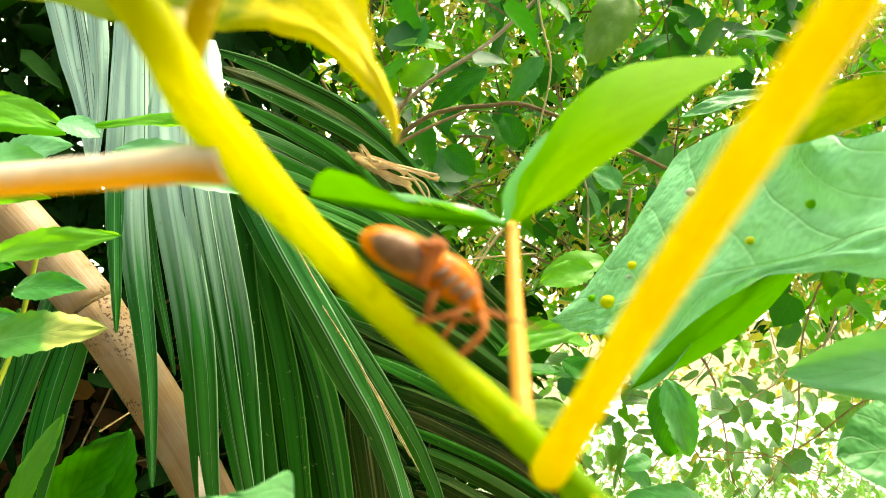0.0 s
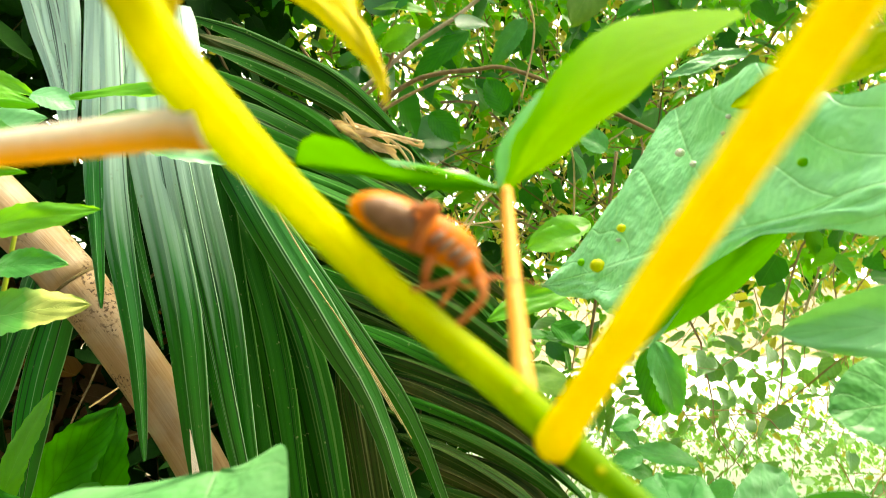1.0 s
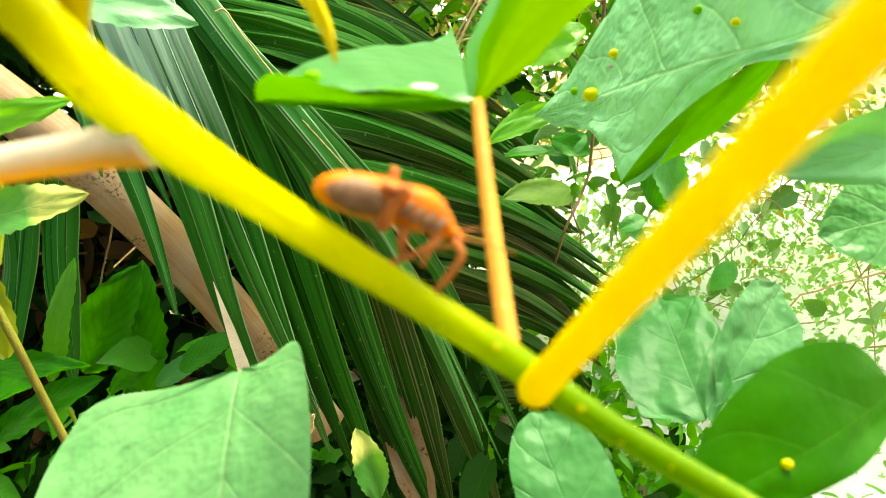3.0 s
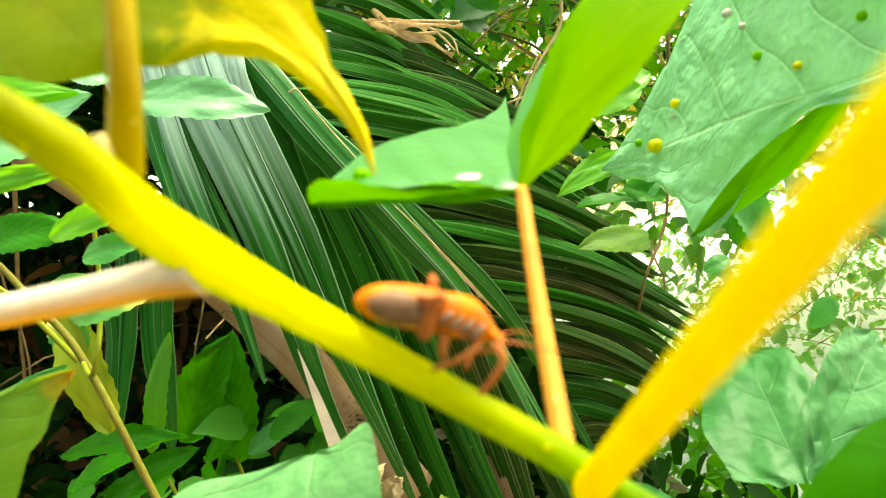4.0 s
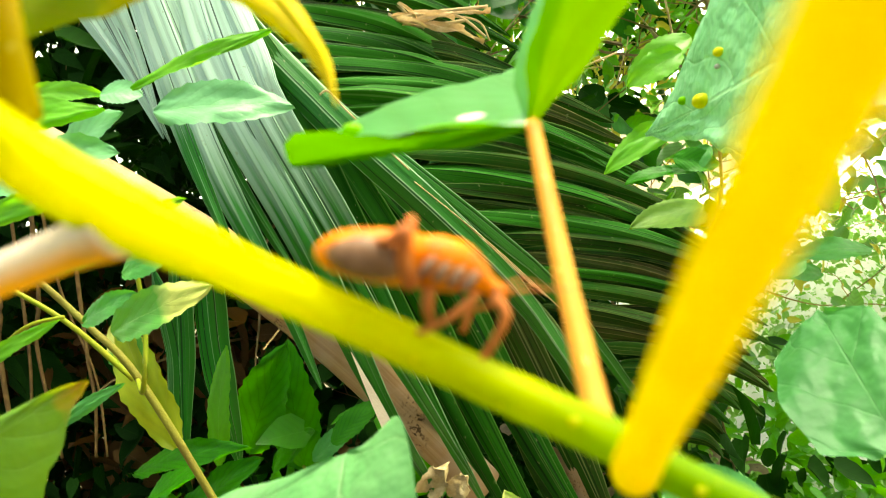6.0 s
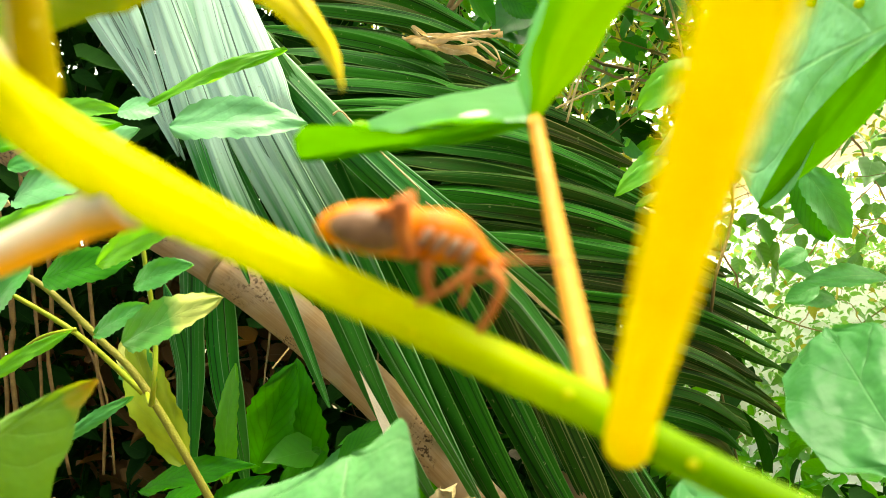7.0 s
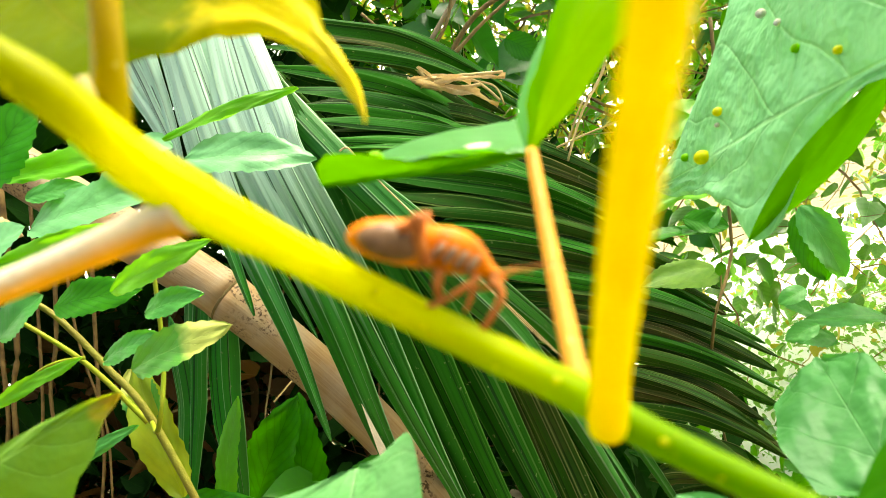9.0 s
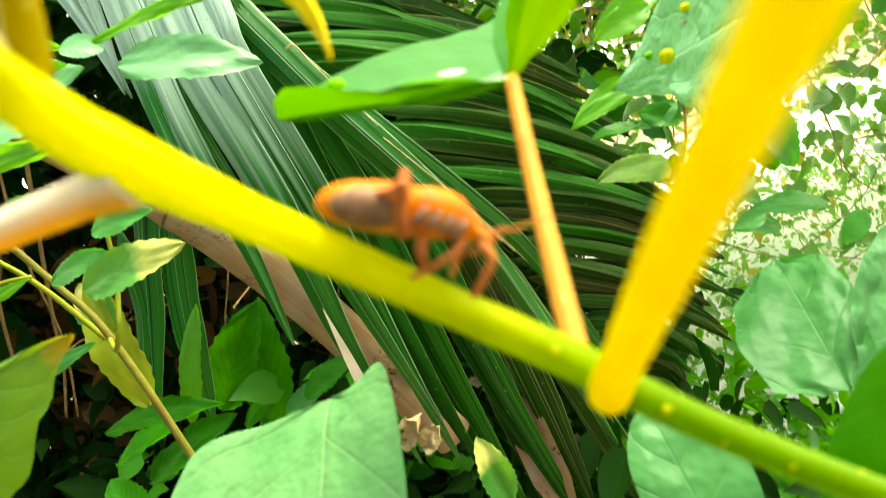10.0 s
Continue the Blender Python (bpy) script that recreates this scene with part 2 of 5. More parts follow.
M_PALM_SILVER = palm_material("full_sheen_palm_leaf", (0.002, 0.03, 0.003), (0.02, 0.15, 0.015), (0.5, 0.65, 0.5), 0.34, 0.0, 1.0, 0.5, 1.0, 0.2)
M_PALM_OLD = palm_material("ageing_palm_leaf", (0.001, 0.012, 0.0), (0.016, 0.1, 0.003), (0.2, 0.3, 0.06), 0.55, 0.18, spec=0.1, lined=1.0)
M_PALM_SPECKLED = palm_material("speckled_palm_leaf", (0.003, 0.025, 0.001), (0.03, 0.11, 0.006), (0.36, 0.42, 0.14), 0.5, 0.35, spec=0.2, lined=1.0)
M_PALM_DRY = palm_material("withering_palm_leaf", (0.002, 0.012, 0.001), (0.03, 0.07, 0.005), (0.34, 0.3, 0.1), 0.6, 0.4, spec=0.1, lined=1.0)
def culm_material(name):
    """Dry tan culm: faint lengthwise streaks, grey weathering and clusters of dark flecks."""
    k = Mat(name)
    u, v = k.uv()
    streak = k.noise(1.0, 3, 0.6, k.node("ShaderNodeCombineXYZ", X=k.math("MULTIPLY", u, 3.0), Y=k.math("MULTIPLY", v, 40.0)).outputs[0])
    col = k.mix(k.ramp(streak, 0.3, 0.7), (0.36, 0.21, 0.085), (0.5, 0.33, 0.16))
    col = k.mix(k.math("MULTIPLY", k.ramp(k.noise(14, 4), 0.45, 0.7), 0.55), col, (0.5, 0.42, 0.31))
    fleck = k.math("MULTIPLY", k.ramp(k.noise(190, 3, 0.65), 0.53, 0.6), k.ramp(k.noise(13, 2), 0.52, 0.62))
    col = k.mix(fleck, col, (0.09, 0.05, 0.02))
    k.bump(k.math("ADD", streak, k.math("MULTIPLY", fleck, 0.6)), 0.4, 0.002)
    return k.done(col, 0.55, spec=0.3)


M_CULM = culm_material("dry_culm")
M_DRY = rough_material("dry_straw", (0.42, 0.28, 0.09), (0.7, 0.56, 0.28), 0.8, 60)
M_STRAW = stem_material("bleached_straw", (0.6, 0.4, 0.16), (0.85, 0.66, 0.36), (0.9, 0.8, 0.5), 0.6, 60, 0.3)
M_STALKS = rough_material("dead_stalk", (0.1, 0.055, 0.012), (0.28, 0.17, 0.045), 0.8, 40)
M_BARK = rough_material("twig_bark", (0.13, 0.085, 0.02), (0.28, 0.19, 0.06), 0.75, 60)
M_CANE = rough_material("dry_cane", (0.34, 0.25, 0.13), (0.5, 0.4, 0.24), 0.7, 40)
M_BARK2 = rough_material("young_bark", (0.24, 0.14, 0.03), (0.36, 0.24, 0.06), 0.65, 60)
M_RACHIS = stem_material("rachis_skin", (0.04, 0.12, 0.01), (0.08, 0.2, 0.02), (0.2, 0.3, 0.06), 0.45, 60)
M_OLIVE_BARK = rough_material("olive_bark", (0.17, 0.13, 0.008), (0.24, 0.24, 0.012), 0.6, 25)
M_TWIG = stem_material("green_twig", (0.2, 0.3, 0.01), (0.3, 0.3, 0.02), (0.4, 0.3, 0.05), 0.5, 60)
M_GROUND = rough_material("dry_ground", (0.1, 0.07, 0.03), (0.3, 0.24, 0.14), 0.9, 9, None, (0.04, 0.03, 0.015))


# ---- shapes ----
def mesh_object(name, bm, material, parent=None, label="", smooth=True):
    me = bpy.data.meshes.new(name)
    bm.to_mesh(me)
    bm.free()
    for f in me.polygons:
        f.use_smooth = smooth
    me.materials.append(material)
    ob = new(name, me)
    if parent:
        ob.parent = parent
    if label:
        ob["label"] = label
    return ob


def part(name, bm, material, parent, label=""):
    return mesh_object(name, bm, material, parent, label)


def thing(name, label, category, group="", kind=""):
    return tagged(new(name), label, category, group, kind)


def bez(ctrl, n):
    """n + 1 points of a Bezier curve."""
    out = []
    k = len(ctrl) - 1
    for i in range(n + 1):
        u = i / n
        out.append(sum((math.comb(k, j) * u**j * (1 - u) ** (k - j) * Vector(c) for j, c in enumerate(ctrl)), Vector()))
    return out


def smooth_line(pts, n):
    """Points of a smooth curve through pts."""
    out = []
    for a, b, c, d in zip([pts[0]] + pts, pts, pts[1:], pts[2:] + [pts[-1]]):
        for i in range(n):
            u = i / n
            out.append(0.5 * (2 * b + (c - a) * u + (2 * a - 5 * b + 4 * c - d) * u * u + (3 * b - a - 3 * c + d) * u**3))
    return out + [pts[-1]]


def tube(bm, pts, r0, r1, sides=10, lump=0.0, seed=1, swell=()):
    """A tapered round stem along points, closed at both ends. r0: a radius, or (u, radius) steps; swell: (place 0..1, size, width)."""
    rng = random.Random(seed)
    uvl = bm.loops.layers.uv.verify()
    rings, n = [], len(pts) - 1
    ref = Vector((0.31, 0.2, 0.93))
    for i, p in enumerate(pts):
        d = (pts[min(i + 1, n)] - pts[max(i - 1, 0)]).normalized()
        a = d.cross(ref).normalized()
        b = d.cross(a)
        u = i / n
        r = r0 + (r1 - r0) * u if isinstance(r0, (int, float)) else width_at(r0, "", u)
        for c, s, w in swell:
            r *= 1 + s * math.exp(-(((u - c) / w) ** 2))
        rings.append([bm.verts.new(p + (a * math.cos(q) + b * math.sin(q)) * r * (1 + rng.uniform(-lump, lump))) for q in (2 * math.pi * j / sides for j in range(sides))])
    for i in range(n):
        for j in range(sides):
            f = bm.faces.new((rings[i][j], rings[i][(j + 1) % sides], rings[i + 1][(j + 1) % sides], rings[i + 1][j]))
            for lp, (du, dv) in zip(f.loops, ((0, 0), (0, 1), (1, 1), (1, 0))):
                lp[uvl].uv = ((i + du) / n, (j + dv) / sides)
    bm.faces.new(rings[0][::-1])
    bm.faces.new(rings[-1])
    return bm


def profile(shape, u):
    if shape == "lance":
        return math.sin(math.pi * u**0.85) ** 0.9
    if shape == "cordate":
        return min(1.0, 1.75 * (u + 0.003) ** 0.5 * (1 - u) ** 0.6)
    if shape == "strap":
        return min(1.0, 6 * u + 0.35) * min(1.0, 2.2 * (1 - u)) ** 0.8
    return min(1.0, 1.85 * (u + 0.004) ** 0.55 * (1 - u) ** 0.72)


def width_at(w, shape, u):
    """Half width at u: a number times the outline, or (u, width) steps."""
    if isinstance(w, (int, float)):
        return w * profile(shape, u)
    for (u0, w0), (u1, w1) in zip(w, w[1:]):
        if u <= u1:
            f = (u - u0) / (u1 - u0)
            return w0 + (w1 - w0) * f * f * (3 - 2 * f) if len(w) > 4 else w0 + (w1 - w0) * f
    return w[-1][1]


def blade(base, tip, facing, wl, wr=None, shape="ovate", arch=0.0, droop=0.0, fold=0.0, lobe=0.0, wave=0.0, teeth=0.0, bend=None, nu=20, nv=10, seed=1, bm=None):
    """A leaf blade from base to tip whose face looks along facing. wl, wr: half widths to the left and right of the midrib; arch and droop
    bend it along its length, bend is a point that draws its midrib aside, fold lifts its halves, lobe sets its base back, wave and teeth
    ruffle the edge."""
    bm = bm or bmesh.new()
    uvl = bm.loops.layers.uv.verify()
    wr = wl if wr is None else wr
    base, tip = Vector(base), Vector(tip)
    size = (tip - base).length
    rib = bez((base, Vector(bend) if bend else (base + tip) / 2, tip), nu)
    grid = []
    for i in range(nu + 1):
        u = i / nu
        axis = (rib[min(i + 1, nu)] - rib[max(i - 1, 0)]).normalized()
        side = axis.cross(Vector(facing)).normalized()
        norm = side.cross(axis)
        row = []
        for j in range(nv + 1):
            v = 2 * j / nv - 1
            a = abs(v)
            w = width_at(wr if v > 0 else wl, shape, u)
            edge = 1 + teeth * (1 if i % 2 else -1) * a**6
            back = (lobe if isinstance(lobe, (int, float)) else lobe[v > 0]) * a**1.6 * (math.sin(u / 0.2 * math.pi / 2) if u < 0.2 else ((1 - u) / 0.8) ** 3)
            h = arch * size * math.sin(math.pi * u) - droop * size * u * u + (fold if isinstance(fold, (int, float)) else fold[v > 0]) * a * w
            nz = noise.noise((u * 3.1 + seed * 7.3, v * 1.7 + seed, seed * 1.9))
            nz2 = noise.noise((u * 9 + seed * 3.3, v * 5 + seed, seed * 2.9))
            h += wave * size * (nz * (0.35 + a * a) + 0.3 * nz2)
            row.append(bm.verts.new(rib[i] - axis * size * back + side * v * w * edge + norm * h))
        grid.append(row)
    for i in range(nu):
        for j in range(nv):
            f = bm.faces.new((grid[i][j], grid[i][j + 1], grid[i + 1][j + 1], grid[i + 1][j]))
            for lp, (du, dv) in zip(f.loops, ((0, 0), (0, 1), (1, 1), (1, 0))):
                lp[uvl].uv = ((i + du) / nu, (j + dv) / nv)
    return bm


def ball(bm, centre, radii, turn=None, seg=14, ring=9):
    m = Matrix.Translation(centre) @ (turn.to_4x4() if turn else Matrix()) @ Matrix.Diagonal((*radii, 1))
    bmesh.ops.create_uvsphere(bm, u_segments=seg, v_segments=ring, radius=1, matrix=m)
    return bm


# ---- ground and distance ----
def build_ground():
    bm = bmesh.new()
    n = 60
    rows = []
    for i in range(n + 1):
        row = []
        for j in range(n + 1):
            x, y = ((2 * k / n - 1) for k in (i, j))
            x, y = 60 * x * abs(x) ** 1.5, 60 * y * abs(y) ** 1.5
            row.append(bm.verts.new((x, y, 0.02 * noise.noise((x * 0.9, y * 0.9, 0)))))
        rows.append(row)
    for i in range(n):
        for j in range(n):
            bm.faces.new((rows[i][j], rows[i + 1][j], rows[i + 1][j + 1], rows[i][j + 1]))
    return tagged(mesh_object("ground", bm, M_GROUND), "pale dry earth with leaf litter", "ground", kind="structure")


def scatter(name, label, material, count, box, size, seed, tilt=0.8, clump=0.25, aspect=0.45, per=9, keep=None):
    """Uncountable small leaves in loose sprays: folded pointed blades."""
    rng = random.Random(seed)
    verts, faces, uvs = [], [], []
    shape = ((0.04, 0), (0, 0.45), (0.22, 0.95), (0.5, 0.85), (0.78, 0.4), (1, 0), (0.78, -0.4), (0.5, -0.85), (0.22, -0.95), (0, -0.45), (0.25, 0), (0.52, 0), (0.78, 0))
    quads = ((0, 1, 2, 10), (10, 2, 3, 11), (11, 3, 4, 12), (12, 4, 5), (0, 10, 8, 9), (10, 11, 7, 8), (11, 12, 6, 7), (12, 5, 6))
    made = 0
    while made < count:
        c = Vector([rng.uniform(a, b) for a, b in box])
        if keep and not keep(c):
            continue
        heading = Vector((rng.gauss(0, 1), rng.gauss(0, 1), rng.gauss(-0.2, 0.7))).normalized()
        for _ in range(rng.randint(per // 2, per)):
            p = c + heading * rng.uniform(-clump, clump) + Vector([rng.gauss(0, clump * 0.3) for _ in range(3)])
            s = rng.uniform(*size)
            ax = (heading * 0.5 + Vector((rng.gauss(0, 0.7), rng.gauss(0, 0.7), rng.gauss(-0.35, 0.5)))).normalized()
            nm = Vector((rng.gauss(0, tilt), rng.gauss(-0.2, tilt), 1)).normalized()
            sd = ax.cross(nm).normalized()
            nm = sd.cross(ax)
            k = len(verts)
            for j, (u, v) in enumerate(shape):
                q = p + ax * s * u + sd * s * aspect * v * 0.6 + nm * s * ((0.1 if v else 0) - 0.18 * u * u)
                verts.append(q[:])
                uvs.append((u, 0.5 + v * 0.5))
            faces += [tuple(k + i for i in f) for f in quads]
            made += 1
    me = bpy.data.meshes.new(name)
    me.from_pydata(verts, [], faces)
    layer = me.uv_layers.new(name="UVMap")
    idx = np.empty(len(me.loops), int)
    me.loops.foreach_get("vertex_index", idx)
    layer.data.foreach_set("uv", np.array(uvs)[idx].ravel())
    me.shade_smooth()
    me.materials.append(material)
    return tagged(new(name, me), label, "foliage", kind="stuff")


build_ground()


def build_path():
    """A pale sandy clearing in full light, laid just over the earth."""
    bm = bmesh.new()
    rings = [[], [], []]
    for i in range(60):
        a = 2 * math.pi * i / 60
        r = 1 + 0.12 * noise.noise((math.cos(a) * 2, math.sin(a) * 2, 4)) + 0.04 * noise.noise((math.cos(a) * 9, math.sin(a) * 9, 4))
        for ring, f, z in zip(rings, (0.85, 0.95, 1.04), (0.03, 0.024, -0.03)):
            ring.append(bm.verts.new((2.3 + 2.7 * r * f * math.cos(a), 3.6 + 2.6 * r * f * math.sin(a), z)))
    bm.faces.new(rings[0])
    for a, b in zip(rings, rings[1:]):
        for i in range(60):
            bm.faces.new((a[i], b[i], b[(i + 1) % 60], a[(i + 1) % 60]))
    tagged(mesh_object("path", bm, M_SAND), "bright pale sandy clearing", "path", kind="structure")


M_SAND = rough_material("pale_sand", (0.84, 0.83, 0.78), (0.93, 0.93, 0.9), 0.9, 8, None, (0.45, 0.43, 0.3))
build_path()
M_FAR = leaf_material("thicket_leaf", (0.004, 0.05, 0.004), (0.09, 0.4, 0.012), (0.1, 0.28, 0.03), (0.22, 0.66, 0.01), 0.34, 0.34, 5, island=True, blotch=3, spec=0.32)
# Lit leaf copy: sunlight is put into its paler greens.
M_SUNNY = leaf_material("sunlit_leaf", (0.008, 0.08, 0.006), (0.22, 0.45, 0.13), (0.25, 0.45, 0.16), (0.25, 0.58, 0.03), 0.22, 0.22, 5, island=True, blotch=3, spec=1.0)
M_GOLD = leaf_material("yellowed_leaf", (0.12, 0.12, 0.008), (0.6, 0.45, 0.03), (0.5, 0.4, 0.1), (0.6, 0.6, 0.05), 0.5, 0.35, 5, island=True, blotch=3)
M_LITTER = leaf_material("dead_leaf", (0.05, 0.024, 0.005), (0.18, 0.1, 0.03), (0.3, 0.2, 0.1), (0.3, 0.14, 0.02), 0.7, 0.2, 5, island=True, blotch=3, spec=0.1)
M_LOWS = leaf_material("low_leaf", (0.02, 0.15, 0.002), (0.06, 0.3, 0.006), (0.1, 0.3, 0.03), (0.1, 0.5, 0.0), 0.4, 0.35, 6, island=True, blotch=8, spec=0.3)
M_COVER = leaf_material("creeping_leaf", (0.06, 0.24, 0.02), (0.36, 0.62, 0.2), (0.3, 0.5, 0.2), (0.35, 0.66, 0.05), 0.3, 0.3, 5, island=True, blotch=3, spec=0.6)
M_HEARTS = leaf_material("heart_leaf", (0.006, 0.07, 0.012), (0.04, 0.22, 0.025), (0.08, 0.26, 0.04), (0.08, 0.42, 0.015), 0.34, 0.2, 4, island=True, blotch=3, spec=0.32)
# Shaded leaf copy: the depth's darkness is in its near-black greens.
M_DEEP = leaf_material("painted_shade_leaf", (0.004, 0.016, 0.002), (0.012, 0.055, 0.004), (0.03, 0.1, 0.01), (0.03, 0.18, 0.0), 0.7, 0.1, 5, island=True, blotch=3, spec=0.06)


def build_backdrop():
    """Glowing ring added for the bright overcast distance behind the thicket, tall and open."""
    k = Mat("glowing_distance")
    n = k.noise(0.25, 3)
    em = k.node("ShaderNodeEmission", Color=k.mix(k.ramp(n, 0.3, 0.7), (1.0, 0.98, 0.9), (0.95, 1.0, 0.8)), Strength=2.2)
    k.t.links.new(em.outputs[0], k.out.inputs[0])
    bm = bmesh.new()
    ring = []
    for i in range(25):
        a = math.pi * (i / 24)
        ring.append([bm.verts.new((14 * math.cos(a), 14 * math.sin(a), z)) for z in (-0.3, 9)])
    for a, b in zip(ring, ring[1:]):
        bm.faces.new((a[0], b[0], b[1], a[1]))
    tagged(mesh_object("backdrop", bm, k.m), "added glowing ring for the bright hazy distance beyond the thicket", "backdrop", kind="structure")


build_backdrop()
scatter("thicket", "dense tangle of mixed green leaves with bright gaps", M_FAR, 9500, ((-0.6, 2.3), (1.7, 3.4), (0.92, 3.0)), (0.03, 0.09), 11, keep=lambda c: c.x < 0.4 or c.z > 1.12)
scatter("thicket", "larger dark heart-shaped leaves in the tangle", M_HEARTS, 700, ((-0.5, 1.8), (1.5, 2.2), (1.0, 2.6)), (0.07, 0.12), 19, aspect=0.75)
scatter("thicket", "yellowed twiggy growth far behind the vine", M_GOLD, 15000, ((-0.8, 2.9), (2.8, 4.4), (0.95, 3.6)), (0.035, 0.09), 16)
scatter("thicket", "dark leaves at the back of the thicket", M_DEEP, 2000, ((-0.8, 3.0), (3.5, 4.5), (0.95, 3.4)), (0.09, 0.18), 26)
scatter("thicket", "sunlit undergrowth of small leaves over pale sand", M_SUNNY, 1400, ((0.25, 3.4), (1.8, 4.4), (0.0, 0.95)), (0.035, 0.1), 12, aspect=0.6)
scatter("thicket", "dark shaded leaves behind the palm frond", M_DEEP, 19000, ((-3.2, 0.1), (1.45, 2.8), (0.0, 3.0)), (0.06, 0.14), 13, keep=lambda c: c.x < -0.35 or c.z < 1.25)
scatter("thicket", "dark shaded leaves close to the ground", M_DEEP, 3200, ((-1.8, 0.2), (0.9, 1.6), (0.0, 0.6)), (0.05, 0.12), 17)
scatter("leaf_litter", "dead brown leaves hanging in the shade", M_LITTER, 1300, ((-2.2, -0.75), (1.5, 2.2), (0.05, 1.2)), (0.05, 0.13), 20)
scatter("ground_cover", "low sprawling green leaves on the sand", M_COVER, 8500, ((0.1, 2.8), (1.1, 3.6), (0.02, 0.26)), (0.015, 0.048), 18)
scatter("thicket", "yellowed small leaves low over the sand", M_GOLD, 1300, ((0.5, 3.4), (2.0, 4.4), (0.0, 1.0)), (0.02, 0.06), 23)
scatter("ground_cover", "shaded green leaves at the foot of the palm", M_FAR, 1800, ((-0.1, 0.6), (1.05, 1.7), (0.0, 0.38)), (0.03, 0.07), 22)
scatter("ground_cover", "broad shaded leaves low beside the culm", M_LOWS, 170, ((-0.9, -0.3), (1.0, 1.25), (0.45, 0.72)), (0.05, 0.1), 24, aspect=0.7)
# Unseen leaf banks, added only to block sky light and darken reflections.
scatter("hedge", "unseen dark leaf bank added to block sky light", M_DEEP, 2200, ((-3.5, 3.5), (-2.6, -1.2), (0.0, 1.9)), (0.12, 0.25), 14)
scatter("hedge", "unseen dark leaf bank added to block sky light", M_DEEP, 1600, ((-3.2, -1.6), (-1.2, 1.5), (0.0, 2.0)), (0.12, 0.25), 15)


def tangle(name, label, material, count, box, seed, thick=(0.002, 0.006), reach=(0.3, 0.9)):
    """Uncountable thin crooked twigs and hanging vines: bent three-sided rods."""
    rng = random.Random(seed)
    verts, faces = [], []
    for _ in range(count):
        p = Vector([rng.uniform(a, b) for a, b in box])
        d = Vector((rng.gauss(0, 1), rng.gauss(0, 0.6), rng.gauss(0, 0.9))).normalized()
        r, n = rng.uniform(*thick), rng.randint(10, 14)
        step = rng.uniform(*reach) / n
        for i in range(n + 1):
            a = d.cross(Vector((0.3, 0.9, 0.2))).normalized()
            b = d.cross(a)
            q = r * (1 - 0.6 * i / n)
            verts += [(p + (a * math.cos(w) + b * math.sin(w)) * q)[:] for w in (0, 2.1, 4.2)]
            if i:
                k = len(verts) - 6
                faces += [(k + j, k + (j + 1) % 3, k + 3 + (j + 1) % 3, k + 3 + j) for j in range(3)]
            d = (d + Vector((rng.gauss(0, 0.16), rng.gauss(0, 0.14), rng.gauss(-0.03, 0.16)))).normalized()
            p = p + d * step  # crooked, but smoothly so
    me = bpy.data.meshes.new(name)
    me.from_pydata(verts, [], faces)
    me.materials.append(material)
    return tagged(new(name, me), label, "twigs", kind="stuff")


tangle("twigs", "tangle of thin brown twigs and vines in the thicket", M_BARK, 240, ((-0.5, 2.2), (1.6, 2.8), (1.0, 2.6)), 31)
tangle("twigs", "tangle of thin straw-coloured twigs", M_DRY, 160, ((-0.4, 2.4), (1.7, 3.2), (0.9, 2.4)), 32, (0.0015, 0.004))
tangle("twigs", "thin stems in the sunlit undergrowth", M_BARK2, 110, ((0.2, 2.6), (1.5, 3.4), (0.0, 0.9)), 33, (0.0015, 0.004))
tangle("twigs", "dead brown stalks in the shade", M_BARK, 110, ((-1.6, 0.0), (1.8, 2.2), (0.1, 1.1)), 34, (0.002, 0.006))


# ---- palm ----
def leaflet(palm, chain, width, material, seed, twist=0.0, up=0.35, fold=0.5, pleat=0.07, taper=2.6, foot=0.12):
    """One long leaflet: a folded, finely pleated strap along a curve."""
    pts = smooth_line([Vector(p) for p in chain], max(4, 28 // (len(chain) - 1)))
    bm = bmesh.new()
    uvl = bm.loops.layers.uv.verify()
    rows = []
    n, m = len(pts) - 1, 18
    for i, p in enumerate(pts):
        u = i / n
        d = (pts[min(i + 1, n)] - pts[max(i - 1, 0)]).normalized()
        a = twist * u
        look_to = Vector((math.sin(a), -math.cos(a), up * 2.5 * (1 - u) ** 2 + 0.1))
        sd = d.cross(look_to).normalized()
        nm = sd.cross(d)
        w = width * 0.5 * min(1.0, foot + 5.0 * u) * min(1.0, taper * (1 - u) + 0.03) ** 0.7
        w *= 1 + 0.05 * noise.noise((u * 6, seed * 1.7, 0.3))
        row = []
        for j in range(m + 1):
            v = 2 * j / m - 1
            rise = fold * (1 - abs(v)) + pleat * (1 if j % 2 else -1) * (0.6 + 0.8 * noise.noise((j * 1.3, seed, u * 1.5)))
            row.append(bm.verts.new(p + sd * w * v + nm * w * rise + nm * 0.005 * noise.noise((u * 4, v, seed))))
        rows.append(row)
    for i in range(n):
        for j in range(m):
            f = bm.faces.new((rows[i][j], rows[i][j + 1], rows[i + 1][j + 1], rows[i + 1][j]))
            for lp, (du, dv) in zip(f.loops, ((0, 0), (0, 1), (1, 1), (1, 0))):
                lp[uvl].uv = ((i + du) / n, (j + dv) / m)
    return part("leaflet", bm, material, palm)


def line_at(pts, s):
    """A point at s (0..1) along a chain of points."""
    f = s * (len(pts) - 1)
    i = min(len(pts) - 2, int(f))
    return pts[i].lerp(pts[i + 1], f - i)


